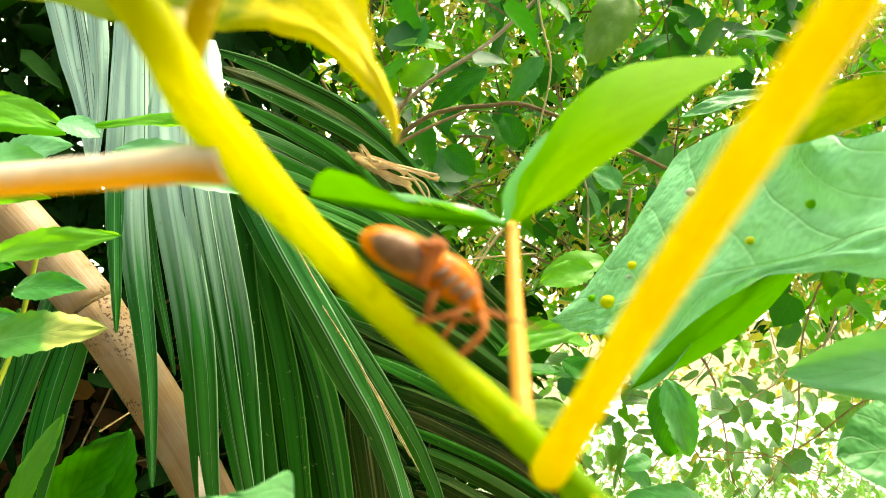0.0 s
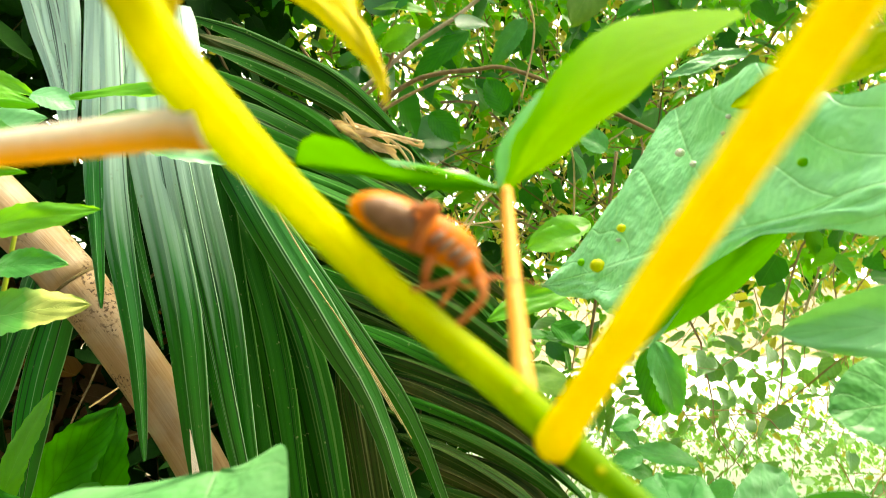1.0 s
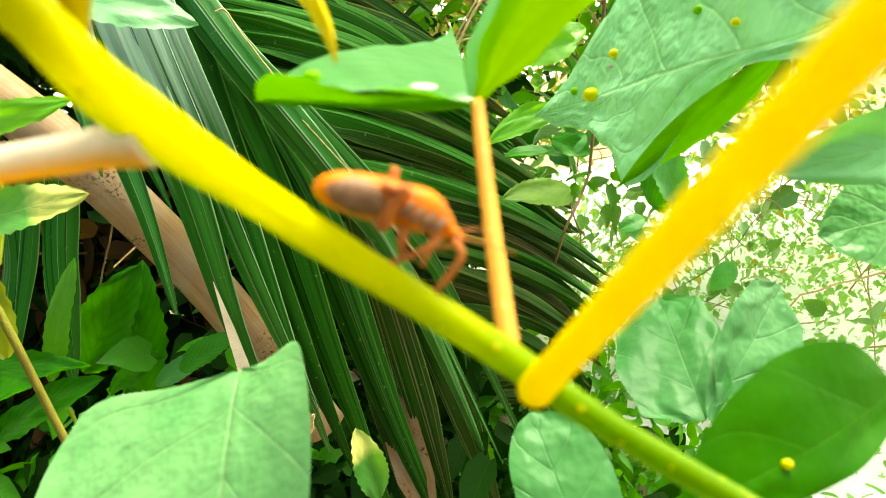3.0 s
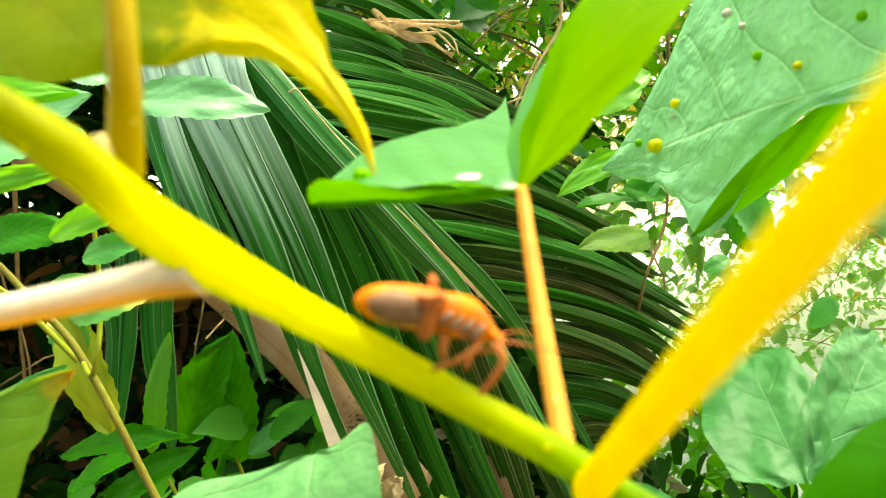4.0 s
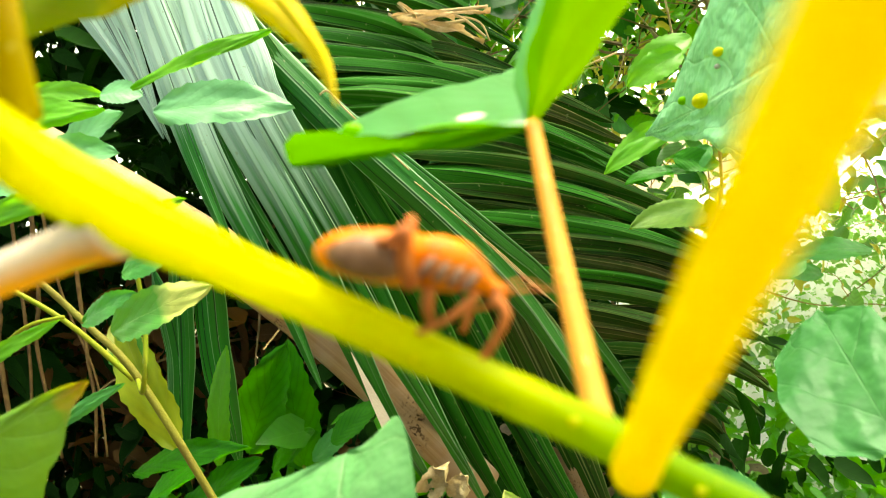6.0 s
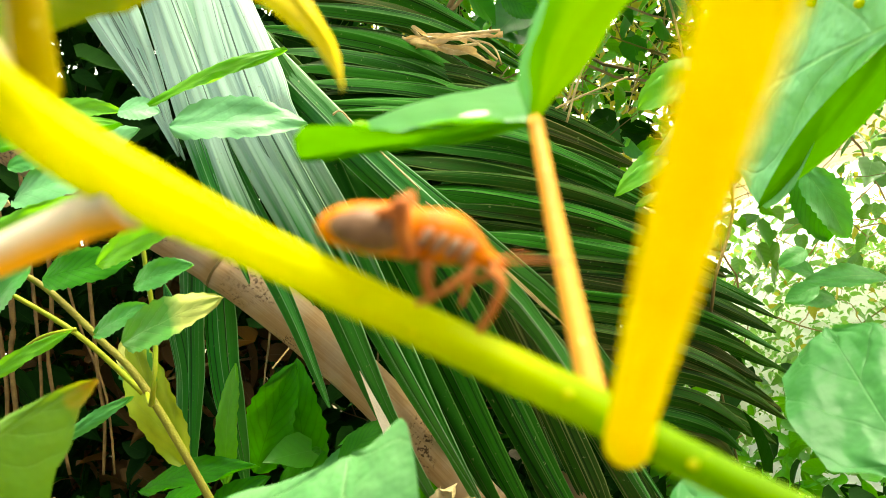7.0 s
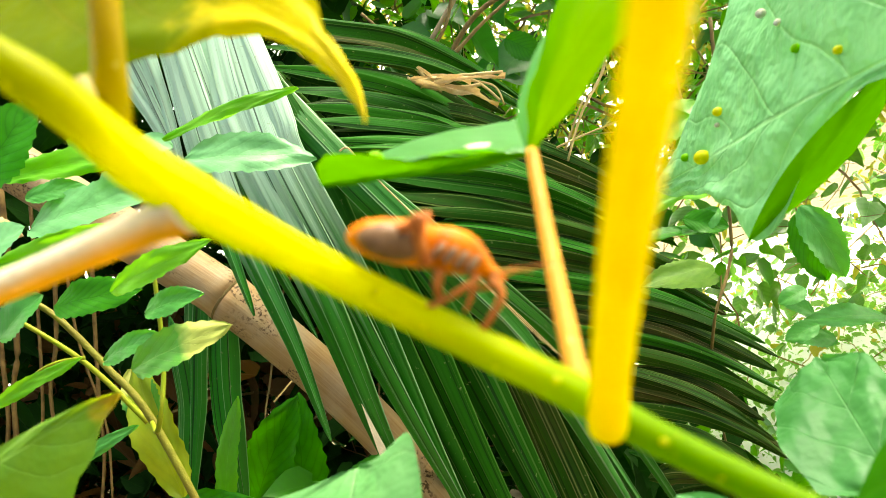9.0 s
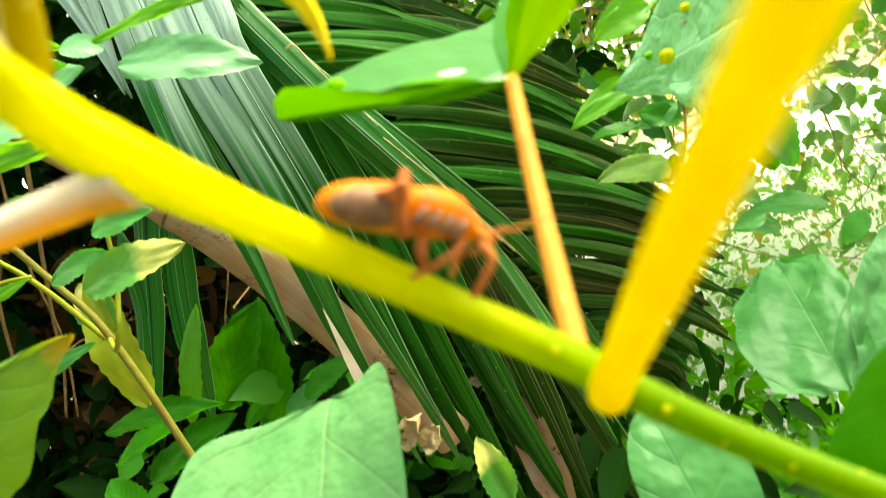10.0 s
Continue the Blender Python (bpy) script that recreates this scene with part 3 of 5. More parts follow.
# the runs of single leaflets, from base to tip, and their widths
SHOULDER = (
    (0.026, (-0.503, 0.880, 0.372), (-0.470, 0.870, 0.255), (-0.444, 0.860, 0.169), (-0.428, 0.850, 0.077)),
    (0.024, (-0.476, 0.880, 0.372), (-0.450, 0.870, 0.255), (-0.434, 0.860, 0.169), (-0.422, 0.850, 0.070)),
    (0.024, (-0.446, 0.880, 0.372), (-0.431, 0.870, 0.269), (-0.424, 0.860, 0.183), (-0.425, 0.850, 0.084)),
)
HANGING = (
    (0.028, (-0.397, 0.870, 0.291), (-0.395, 0.850, 0.167), (-0.391, 0.830, 0.042), (-0.380, 0.810, -0.097)),
    (0.034, (-0.387, 0.870, 0.291), (-0.378, 0.850, 0.153), (-0.369, 0.830, 0.015), (-0.343, 0.810, -0.143), (-0.334, 0.800, -0.273)),
    (0.026, (-0.373, 0.880, 0.287), (-0.364, 0.860, 0.134), (-0.360, 0.850, 0.015), (-0.323, 0.840, -0.152)),
)
DRAPED = (
    (0.050, (-0.352, 0.905, 0.285), (-0.346, 0.860, 0.161), (-0.330, 0.840, 0.069), (-0.292, 0.820, -0.105), (-0.276, 0.820, -0.305), (-0.245, 0.83, -0.5)),
    (0.040, (-0.330, 0.905, 0.28), (-0.315, 0.860, 0.143), (-0.303, 0.840, 0.069), (-0.269, 0.830, -0.107), (-0.236, 0.830, -0.288), (-0.2, 0.84, -0.47)),
    (0.040, (-0.312, 0.905, 0.27), (-0.286, 0.860, 0.132), (-0.282, 0.850, 0.070), (-0.251, 0.850, -0.109), (-0.225, 0.850, -0.339), (-0.200, 0.860, -0.533)),
)
SHADED = (
    (0.046, (-0.289, 0.900, 0.196), (-0.274, 0.890, 0.093), (-0.264, 0.880, 0.030), (-0.246, 0.880, -0.142), (-0.213, 0.880, -0.367), (-0.180, 0.900, -0.600)),
    (0.052, (-0.284, 0.920, 0.142), (-0.265, 0.910, 0.021), (-0.237, 0.900, -0.048), (-0.207, 0.900, -0.189), (-0.178, 0.900, -0.419), (-0.140, 0.920, -0.700)),
    (0.060, (-0.283, 0.940, 0.119), (-0.245, 0.930, -0.003), (-0.199, 0.930, -0.109), (-0.162, 0.930, -0.240), (-0.122, 0.950, -0.513), (-0.071, 0.970, -0.780)),
)
RIDGE = (
    (0.044, (-0.300, 0.925, 0.215), (-0.284, 0.900, 0.143), (-0.239, 0.880, 0.059), (-0.199, 0.870, -0.013), (-0.130, 0.890, -0.145), (-0.066, 0.920, -0.293), (0.018, 0.970, -0.651)),
    (0.034, (-0.305, 0.935, 0.215), (-0.278, 0.920, 0.134), (-0.218, 0.900, 0.025), (-0.165, 0.900, -0.054), (-0.092, 0.940, -0.180), (-0.015, 0.980, -0.332), (0.097, 1.030, -0.712)),
    (0.022, (-0.295, 0.93, 0.17), (-0.250, 0.905, 0.085), (-0.205, 0.885, 0.010), (-0.150, 0.885, -0.082), (-0.096, 0.905, -0.205), (-0.036, 0.950, -0.380), (0.045, 1.0, -0.690)),
)
LOWER = (
    (0.05, (-0.129, 0.970, -0.138), (-0.093, 0.970, -0.368), (-0.070, 0.980, -0.574), (-0.052, 1.000, -0.767)),
    (0.046, (-0.100, 1.000, -0.234), (-0.041, 1.000, -0.448), (-0.002, 1.000, -0.619), (0.031, 1.020, -0.821)),
    (0.05, (-0.173, 0.970, -0.155), (-0.143, 0.970, -0.360), (-0.128, 0.980, -0.564), (-0.123, 1.000, -0.756)),
)
BEHIND = (
    (0.045, (-0.54, 1.01, -0.022), (-0.588, 0.984, -0.171), (-0.658, 0.946, -0.393)),
    (0.05, (-0.515, 1.008, -0.076), (-0.555, 0.984, -0.227), (-0.58, 0.957, -0.418)),
    (0.03, (-0.603, 0.991, -0.084), (-0.618, 0.973, -0.225), (-0.676, 0.943, -0.388)),
)
# where the leaflets that sweep away begin and end
SPINE = ((-0.315, 0.930, 0.269), (-0.292, 0.930, 0.153), (-0.250, 0.930, 0.061), (-0.201, 0.940, -0.027), (-0.146, 0.960, -0.129), (-0.080, 0.990, -0.259), (-0.014, 1.030, -0.418), (0.046, 1.080, -0.613))
TIPS = ((-0.04, 1.220, 0.08), (0.040, 1.220, -0.055), (0.131, 1.200, -0.179), (0.191, 1.200, -0.307), (0.244, 1.200, -0.445), (0.276, 1.200, -0.554), (0.244, 1.180, -0.641), (0.150, 1.150, -0.720))


def build_palm():
    rng = random.Random(5)
    palm = thing("palm_frond", "dark green hanging palm frond with long pleated leaflets", "palm")
    rachis = bez((at(-0.62, 0.97, 0.42), at(-0.45, 0.97, 0.38), at(-0.29, 0.98, 0.33), at(-0.28, 1.0, 0.05), at(-0.06, 1.1, -0.34)), 40)
    part("rachis", tube(bmesh.new(), rachis, 0.009, 0.003, 10), M_RACHIS, palm, "green midrib of the frond")

    def run(rows, material, seed, up, fold, pleat, taper=2.6, shadow=None, foot=0.12):
        for i, (width, *places) in enumerate(rows):
            leaflet(palm, [at(*p) for p in places], width, material, seed + i, rng.uniform(-0.3, 0.3), up, fold, pleat, taper, foot)
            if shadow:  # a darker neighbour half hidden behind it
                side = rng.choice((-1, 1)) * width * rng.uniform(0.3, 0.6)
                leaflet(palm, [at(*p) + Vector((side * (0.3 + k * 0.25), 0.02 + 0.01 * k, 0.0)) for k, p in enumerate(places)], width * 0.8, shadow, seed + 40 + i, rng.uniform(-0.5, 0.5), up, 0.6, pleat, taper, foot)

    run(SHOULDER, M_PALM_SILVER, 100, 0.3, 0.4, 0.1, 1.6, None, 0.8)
    run(HANGING, M_PALM_SHEEN, 110, 0.3, 0.35, 0.07, 2.0, None, 0.8)
    run(DRAPED, M_PALM_SHEEN, 120, 0.45, 0.35, 0.08, 2.4, M_PALM, 0.8)
    run(SHADED, M_PALM_SWEEP, 130, 0.1, 0.5, 0.05, 2.6)
    run(RIDGE, M_PALM_RIDGE, 140, 0.3, 0.5, 0.05, 3.0)
    run(LOWER, M_PALM_SPECKLED, 160, 0.1, 0.3, 0.05, 2.6)
    run(BEHIND, M_PALM, 150, 0.0, 0.4, 0.04)
    # leaflets that sweep away to the other side, in two layers
    spine, tips = [at(*p) for p in SPINE], [at(*p) for p in TIPS]
    for i in range(27):
        s = (i + rng.uniform(-0.25, 0.25)) / 26
        s = min(1.0, max(0.0, s))
        b, tip = line_at(spine, s), line_at(tips, s)
        tip = tip + Vector((rng.uniform(-0.04, 0.05), rng.uniform(-0.04, 0.04), rng.uniform(-0.015, 0.015)))
        mid = b.lerp(tip, 0.5) + Vector((0.015, 0.0, 0.036 - 0.016 * s + rng.uniform(-0.006, 0.006)))
        tone = M_PALM_DRY if s > 0.66 and i % 4 == 1 else M_PALM_OLD if s > 0.35 and i % 3 else M_PALM_SWEEP
        leaflet(palm, (b, b.lerp(mid, 0.5) + Vector((0, 0, 0.006)), mid, mid.lerp(tip, 0.5) + Vector((0.004, 0, 0.006)), tip), rng.uniform(0.022, 0.034), tone, 200 + i, rng.uniform(-0.4, 0.4), rng.uniform(0.2, 0.6), rng.uniform(0.5, 0.9), 0.03, 2.2)
    # Dark backing leaflets, added to stand for black shade in the gaps.
    for i in range(16):
        s = i / 15
        b, tip = line_at(spine, s) + Vector((0, 0.06, -0.01)), line_at(tips, s) + Vector((rng.uniform(-0.03, 0.06), 0.07, rng.uniform(-0.03, 0.02)))
        mid = b.lerp(tip, 0.5) + Vector((0.02, 0.0, 0.03))
        leaflet(palm, (b, mid, tip), rng.uniform(0.034, 0.046), M_PALM_OLD if i % 4 else M_PALM_DRY, 260 + i, rng.uniform(-0.5, 0.5), 0.1, 0.5, 0.06, 2.4)


build_palm()


def build_culm():
    culm = thing("bamboo_culm", "leaning dry tan bamboo culm with a dark-flecked sheath", "bamboo")
    line = smooth_line([at(*p) for p in ((-0.83, 0.975, 0.3), (-0.7115, 0.970, 0.1665), (-0.5639, 0.960, 0.0130), (-0.468, 0.955, -0.0971), (-0.3619, 0.945, -0.2516), (-0.2852, 0.940, -0.3951), (-0.2143, 0.930, -0.5341))], 8)
    part("culm", tube(bmesh.new(), line[:24], 0.039, 0.0355, 24, swell=((1.0, 0.06, 0.03),)), M_CULM, culm)
    part("culm", tube(bmesh.new(), line[23:], 0.0355, 0.031, 24, swell=((0.0, 0.06, 0.03),)), M_CULM, culm)
    part("node_ring", tube(bmesh.new(), [line[23] + (line[24] - line[22]) * k for k in (-0.05, -0.02, 0.02, 0.05)], 0.0379, 0.0379, 24), M_BARK, culm, "thin dark ring at the node")
    part("sheath", blade(at(-0.2837, 0.808, -0.2399), at(-0.2691, 0.8, -0.3723), (0.2, -0.9, 0.2), ((0, 0.0004), (0.5, 0.006), (1, 0.009)), ((0, 0.0004), (0.5, 0.005), (1, 0.008)), "lance", seed=3), M_CREAM, culm, "cream papery sheath edge")
    dry = thing("dry_sheath", "fallen tan palm sheath leaning behind the frond", "palm sheath")
    part("sheath", blade(at(-0.115, 1.000, -0.535), at(-0.079, 0.950, -0.787), (-0.2, -0.9, 0.3), 0.03, 0.034, "strap", fold=0.3, seed=8), M_CULM, dry)


M_CREAM = rough_material("cream_sheath", (0.7, 0.58, 0.4), (0.85, 0.75, 0.55), 0.6, 30)
M_YG = leaf_material("yellow_green_leaf", (0.2, 0.34, 0.01), (0.36, 0.42, 0.02), (0.4, 0.4, 0.1), (0.5, 0.55, 0.02), 0.42, 0.4, 6)
M_OLIVE = leaf_material("olive_leaf", (0.06, 0.17, 0.015), (0.14, 0.26, 0.03), (0.2, 0.3, 0.05), (0.2, 0.4, 0.01), 0.45, 0.3, 6, spec=0.2)
# Base green paled to carry part of the sky reflection on this face.
M_FACE = leaf_material("folded_leaf_face", (0.08, 0.32, 0.08), (0.14, 0.41, 0.15), (0.2, 0.45, 0.1), (0.16, 0.5, 0.0), 0.28, 0.4, 5, spec=0.9)
M_GALL = stem_material("gall_skin", (0.7, 0.72, 0.01), (0.88, 0.8, 0.03), (0.9, 0.85, 0.3), 0.3, 200, 0.45)
M_GALL_GREEN = stem_material("green_gall_skin", (0.16, 0.55, 0.0), (0.35, 0.7, 0.0), (0.5, 0.75, 0.1), 0.3, 200, 0.45)
M_GALL_PALE = rough_material("dry_gall_skin", (0.75, 0.68, 0.5), (0.9, 0.86, 0.74), 0.6, 200)
build_culm()


# ---- the near plant ----
def gall(leaf, p, r, material, label, flat=0.85):
    part("gall", ball(bmesh.new(), at(*p), (r, r * 0.9, r * flat), None, 12, 8), material, leaf, label)


def build_plant():
    plant = thing("shrub", "yellow-green stemmed shrub with large galled leaves", "shrub")
    stem = [at(-0.0525, 0.0786, 0.0513), at(-0.0388, 0.0896, 0.0310), at(-0.0311, 0.0948, 0.0166), at(-0.0106, 0.1021, -0.0070), at(0.0095, 0.1014, -0.0250), at(0.0340, 0.1002, -0.0477), at(0.1, 0.11, -0.107)]
    girth = ((0, 0.0020), (0.08, 0.0024), (0.17, 0.0030), (0.3, 0.0034), (0.36, 0.0034), (0.45, 0.0028), (0.55, 0.0026), (0.68, 0.0026), (0.8, 0.0023), (1, 0.0023))
    main = part("stem", tube(bmesh.new(), smooth_line(stem, 10), girth, 0, 24, 0.02, 3, ((0.17, 0.06, 0.04), (0.34, 0.06, 0.04))), M_MAIN, plant, "yellow stem turning green")
    line = smooth_line(stem, 10)
    rng = random.Random(4)
    for f in (0.3, 0.42, 0.5, 0.56, 0.63, 0.68, 0.74, 0.77, 0.81, 0.84, 0.88):
        toward = Vector((rng.uniform(-0.3, 0.3), -1, rng.uniform(-0.5, 0.6))).normalized()
        p = line[int(f * (len(line) - 1))] + toward * width_at(girth, "", f) * 0.98
        size = rng.uniform(0.0003, 0.0006)
        part("lenticel", ball(bmesh.new(), p, (size * 1.2, size * 0.7, size), None, 8, 6), M_GALL, main, "small raised yellow dot")
    part("petiole", tube(bmesh.new(), bez((at(0.0149, 0.0985, -0.0314), at(0.0207, 0.0603, 0.0004), at(0.030, 0.0336, 0.0272)), 36), 0.00235, 0.0017, 20, 0.012, 4, ((0, 0.15, 0.1),)), M_STALK, plant, "orange-yellow leaf stalk")
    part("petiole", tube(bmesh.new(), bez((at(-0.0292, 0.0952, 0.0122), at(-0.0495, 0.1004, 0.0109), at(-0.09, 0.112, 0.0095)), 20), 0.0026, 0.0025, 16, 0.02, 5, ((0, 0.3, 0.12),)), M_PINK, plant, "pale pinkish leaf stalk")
    part("petiole", tube(bmesh.new(), bez((at(0.0124, 0.1045, -0.03), at(0.0131, 0.1298, -0.0105), at(0.0148, 0.1486, 0.005)), 20), 0.0018, 0.0014, 12, 0.02, 6), M_ORANGE, plant, "thin orange leaf stalk")
    part("petiole", tube(bmesh.new(), bez((at(-0.0362, 0.0975, 0.0265), at(-0.0325, 0.0945, 0.0325), at(-0.0288, 0.094, 0.0425), at(-0.03, 0.105, 0.062)), 16), 0.0024, 0.0016, 14, 0.02, 7), M_SHORT, plant, "short orange leaf stalk")
    part("leaf_scar", tube(bmesh.new(), [at(-0.0362, 0.0935, 0.0275), at(-0.0352, 0.092, 0.0298), at(-0.0348, 0.0914, 0.0315)], 0.0013, 0.0008, 10, 0.08, 9), M_STUB, plant, "pale broken stub")
    # folded leaf on the thin stalk: two halves that meet at its base
    part("leaf", blade(at(0.0148, 0.1486, 0.005), at(0.0722, 0.1718, 0.0475), (-0.5, -0.7, 0.6), ((0, 0.001), (0.15, 0.0075), (0.4, 0.0118), (0.7, 0.0135), (0.88, 0.0125), (0.96, 0.0075), (1, 0.001)), ((0, 0.001), (0.15, 0.0075), (0.4, 0.0112), (0.7, 0.0115), (0.9, 0.0085), (1, 0.001)), "lance", 0.12, 0.0, 0.0, 0, 0.02, seed=3), M_GREEN, plant, "fresh green leaf half lit from behind")
    face = part("leaf", blade(at(0.0148, 0.1486, 0.005), at(-0.0275, 0.149, 0.0128), (0.17, -0.085, 1), 0.001, ((0, 0.17), (0.05, 0.14), (0.12, 0.115), (0.22, 0.095), (0.45, 0.075), (0.8, 0.058), (0.94, 0.045), (1, 0.001)), "lance", 0.035, 0.0, 0.0, 0, 0.02, nv=16, seed=4), M_FACE, plant, "pale shining face of the folded leaf")
    part("leaf_flank", blade(at(0.0148, 0.1536, 0.005), at(0.0487, 0.1694, 0.034), (-0.5, -0.7, 0.6), ((0, 0.002), (0.1, 0.0065), (0.2, 0.0085), (0.4, 0.009), (0.7, 0.008), (1, 0.002)), 0.002, "lance", 0.14, 0.0, 0.0, 0, 0.02, seed=3), M_FACE, face, "pale shining flank behind the folded half")
    part("leaf_margin", blade(at(0.0148, 0.1484, 0.005), at(-0.0282, 0.1482, 0.0116), (0.05, -0.8, -0.55), 0.0012, ((0, 0.0006), (0.3, 0.0017), (0.5, 0.0025), (0.66, 0.0048), (0.78, 0.0076), (0.9, 0.0086), (0.965, 0.0062), (1, 0.001)), "lance", 0.02, 0.0, 0.25, 0, 0.03, nu=32, seed=14), M_MARGIN_LIT, face, "drooping fresh green margin")
    part("hole", blade(at(0.0074, 0.1525, 0.0088), at(0.0018, 0.152, 0.0098), (0.2, -0.23, 0.95), 0.0018, 0.0018, "lance", seed=4), M_GALL_PALE, face, "white worn spot")
    gall(face, (-0.0186, 0.1600, 0.0134), 0.0022, M_GALL_GREEN, "round green gall")
    # yellowing leaf overhead
    part("leaf", blade(at(-0.1, 0.165, 0.085), at(-0.0076, 0.1157, 0.0174), (0, -0.85, 0.4), ((0, 0.02), (0.15, 0.02), (0.3, 0.022), (0.5, 0.018), (0.6, 0.012), (0.68, 0.0065), (0.76, 0.0025), (0.87, 0.0014), (1, 0.0004)), ((0, 0.03), (0.15, 0.032), (0.3, 0.028), (0.48, 0.016), (0.56, 0.008), (0.64, 0.004), (0.7, 0.003), (0.78, 0.0026), (0.87, 0.0014), (1, 0.0004)), "ovate", 0.0, 0.0, 0.15, 0, 0.02, bend=at(-0.012, 0.142, 0.052), nu=40, seed=5), M_YELLOW, plant, "yellowing leaf with a drooping curled tip")
    # big galled leaf
    galled = part("leaf", blade(at(0.156, 0.235, 0.008), at(0.081, 0.512, -0.053), (-0.9, -0.15, 0.4), ((0, 0.02), (0.1, 0.012), (0.233, 0.008), (0.5, 0.055), (0.6, 0.032), (0.69, 0.02), (0.85, 0.012), (1, 0.001)), ((0, 0.04), (0.05, 0.0415), (0.35, 0.092), (0.635, 0.108), (0.77, 0.061), (0.9, 0.03), (1, 0.001)), "cordate", 0.0, 0.0, 0.0, 0.0, 0.035, 0.0, None, 44, 20, 7), M_GALLED, plant, "broad pale green leaf dotted with yellow galls")
    part("leaf_margin", blade(at(0.146, 0.285, -0.007), at(0.0973, 0.3626, -0.073), (-0.3, -0.9, -0.2), 0.0085, 0.0085, "lance", 0.0, 0, 0.1, 0, 0.02, seed=9), M_MARGIN, galled, "rolled darker leaf edge")
    for p, r, m, lb in (
        ((0.1020, 0.4312, -0.0325), 0.005, M_GALL, "large yellow gall"),
        ((0.0975, 0.4555, -0.032), 0.003, M_GALL_GREEN, "green gall"),
        ((0.1135, 0.4185, -0.0095), 0.003, M_GALL, "yellow gall"),
        ((0.1375, 0.3875, 0.032), 0.0028, M_GALL_PALE, "dry whitish gall"),
        ((0.1375, 0.368, 0.0243), 0.002, M_GALL_PALE, "dry whitish gall"),
        ((0.1115, 0.419, -0.0165), 0.0016, M_GALL_PALE, "dry whitish gall"),
        ((0.152, 0.288, 0.0188), 0.0024, M_GALL_GREEN, "green gall"),
        ((0.1358, 0.3488, 0.01), 0.0026, M_GALL_GREEN, "green gall"),
        ((0.1395, 0.3166, 0.004), 0.0022, M_GALL, "yellow gall"),
        ((0.149, 0.3518, 0.0464), 0.0015, M_GALL_PALE, "dry whitish gall"),
        ((0.1472, 0.354, 0.0385), 0.0013, M_GALL_PALE, "dry whitish gall"),
    ):
        gall(galled, p, r, m, lb)
    part("leaf_margin", blade(at(0.1912, 0.2649, 0.0694), at(0.1304, 0.3067, 0.0446), (-0.4, -0.85, 0.3), 0.015, 0.011, "ovate", 0.0, 0.0, 0.15, 0, 0.05, nu=24, seed=16), M_CURL, galled, "upturned olive edge with dark green patches")
    # leaves below
    part("leaf", blade(at(-0.063, 0.2, -0.0705), at(-0.06, 0.118, -0.12), (0.0, -0.6, 0.8), 0.03, 0.08, "cordate", 0.06, 0.0, (0.2, -0.3), (0.2, 0.22), 0.03, nu=40, nv=28, seed=8), M_PALE, plant, "pale heart-shaped leaf")
    round_leaf = part("leaf", blade(at(0.1056, 0.27, -0.1576), at(0.112, 0.35, -0.1325), (-0.25, -0.85, 0.5), ((0, 0.012), (0.12, 0.026), (0.4, 0.031), (0.7, 0.027), (0.9, 0.016), (1, 0.002)), ((0, 0.003), (0.2, 0.016), (0.5, 0.021), (0.8, 0.019), (1, 0.003)), "cordate", 0.06, 0.0, 0.15, 0.05, 0.07, nu=40, nv=24, seed=9), M_ROUND, plant, "pale rounded leaf with a puckered fold")
    part("leaf_half", blade(at(0.1102, 0.275, -0.1544), at(0.166, 0.33, -0.1254), (0.35, -0.8, 0.5), ((0, 0.001), (0.2, 0.013), (0.5, 0.018), (0.8, 0.015), (1, 0.002)), ((0, 0.001), (0.25, 0.016), (0.55, 0.024), (0.8, 0.02), (1, 0.002)), "cordate", 0.05, 0.0, 0.12, 0.0, 0.04, nu=30, nv=18, seed=19), M_ROUND, round_leaf, "lighter half beyond the fold")
    gall(round_leaf, (0.0913, 0.302, -0.152), 0.0014, M_GALL_GREEN, "small green gall")
    front = part("leaf", blade(at(0.115, 0.165, -0.085), at(0.045, 0.13, -0.085), (-0.1, -0.9, 0.4), 0.012, 0.028, "ovate", 0.05, 0.0, 0.05, 0.0, 0.03, seed=10), M_ROLL, plant, "bright green leaf lit from behind")
    gall(front, (0.0642, 0.1455, -0.0722), 0.001, M_GALL, "small yellow gall")
    gall(front, (0.074, 0.14, -0.083), 0.0014, M_GALL, "small yellow gall")
    part("leaf", blade(at(0.21, 0.25, -0.04), at(0.122, 0.25, -0.045), (-0.1, -0.95, 0.25), 0.016, 0.019, "ovate", 0.03, 0, 0.1, 0, 0.05, seed=11), M_MINT, plant, "pale green leaf")
    part("leaf", blade(at(0.2, 0.27, -0.075), at(0.152, 0.27, -0.08), (-0.1, -0.8, 0.5), 0.025, 0.025, "ovate", 0.03, 0, 0.1, 0, 0.04, seed=12), M_PALE, plant, "pale green leaf")
    part("leaf", blade(at(0.035, 0.2, -0.15), at(0.027, 0.235, -0.12), (0.0, -0.7, 0.7), 0.019, 0.024, "cordate", 0.05, 0, 0.1, 0.2, 0.04, seed=13), M_ROUND, plant, "pale heart-shaped leaf")
    part("leaf", blade(at(-0.2, 0.19, -0.046), at(-0.1266, 0.198, -0.0283), (0.1, -0.8, 0.3), 0.006, ((0, 0.045), (0.5, 0.03), (0.75, 0.015), (0.92, 0.005), (1, 0.0005)), "ovate", 0.03, 0, -0.1, 0, 0.03, seed=14), M_TIP, plant, "green leaf with an orange tip")


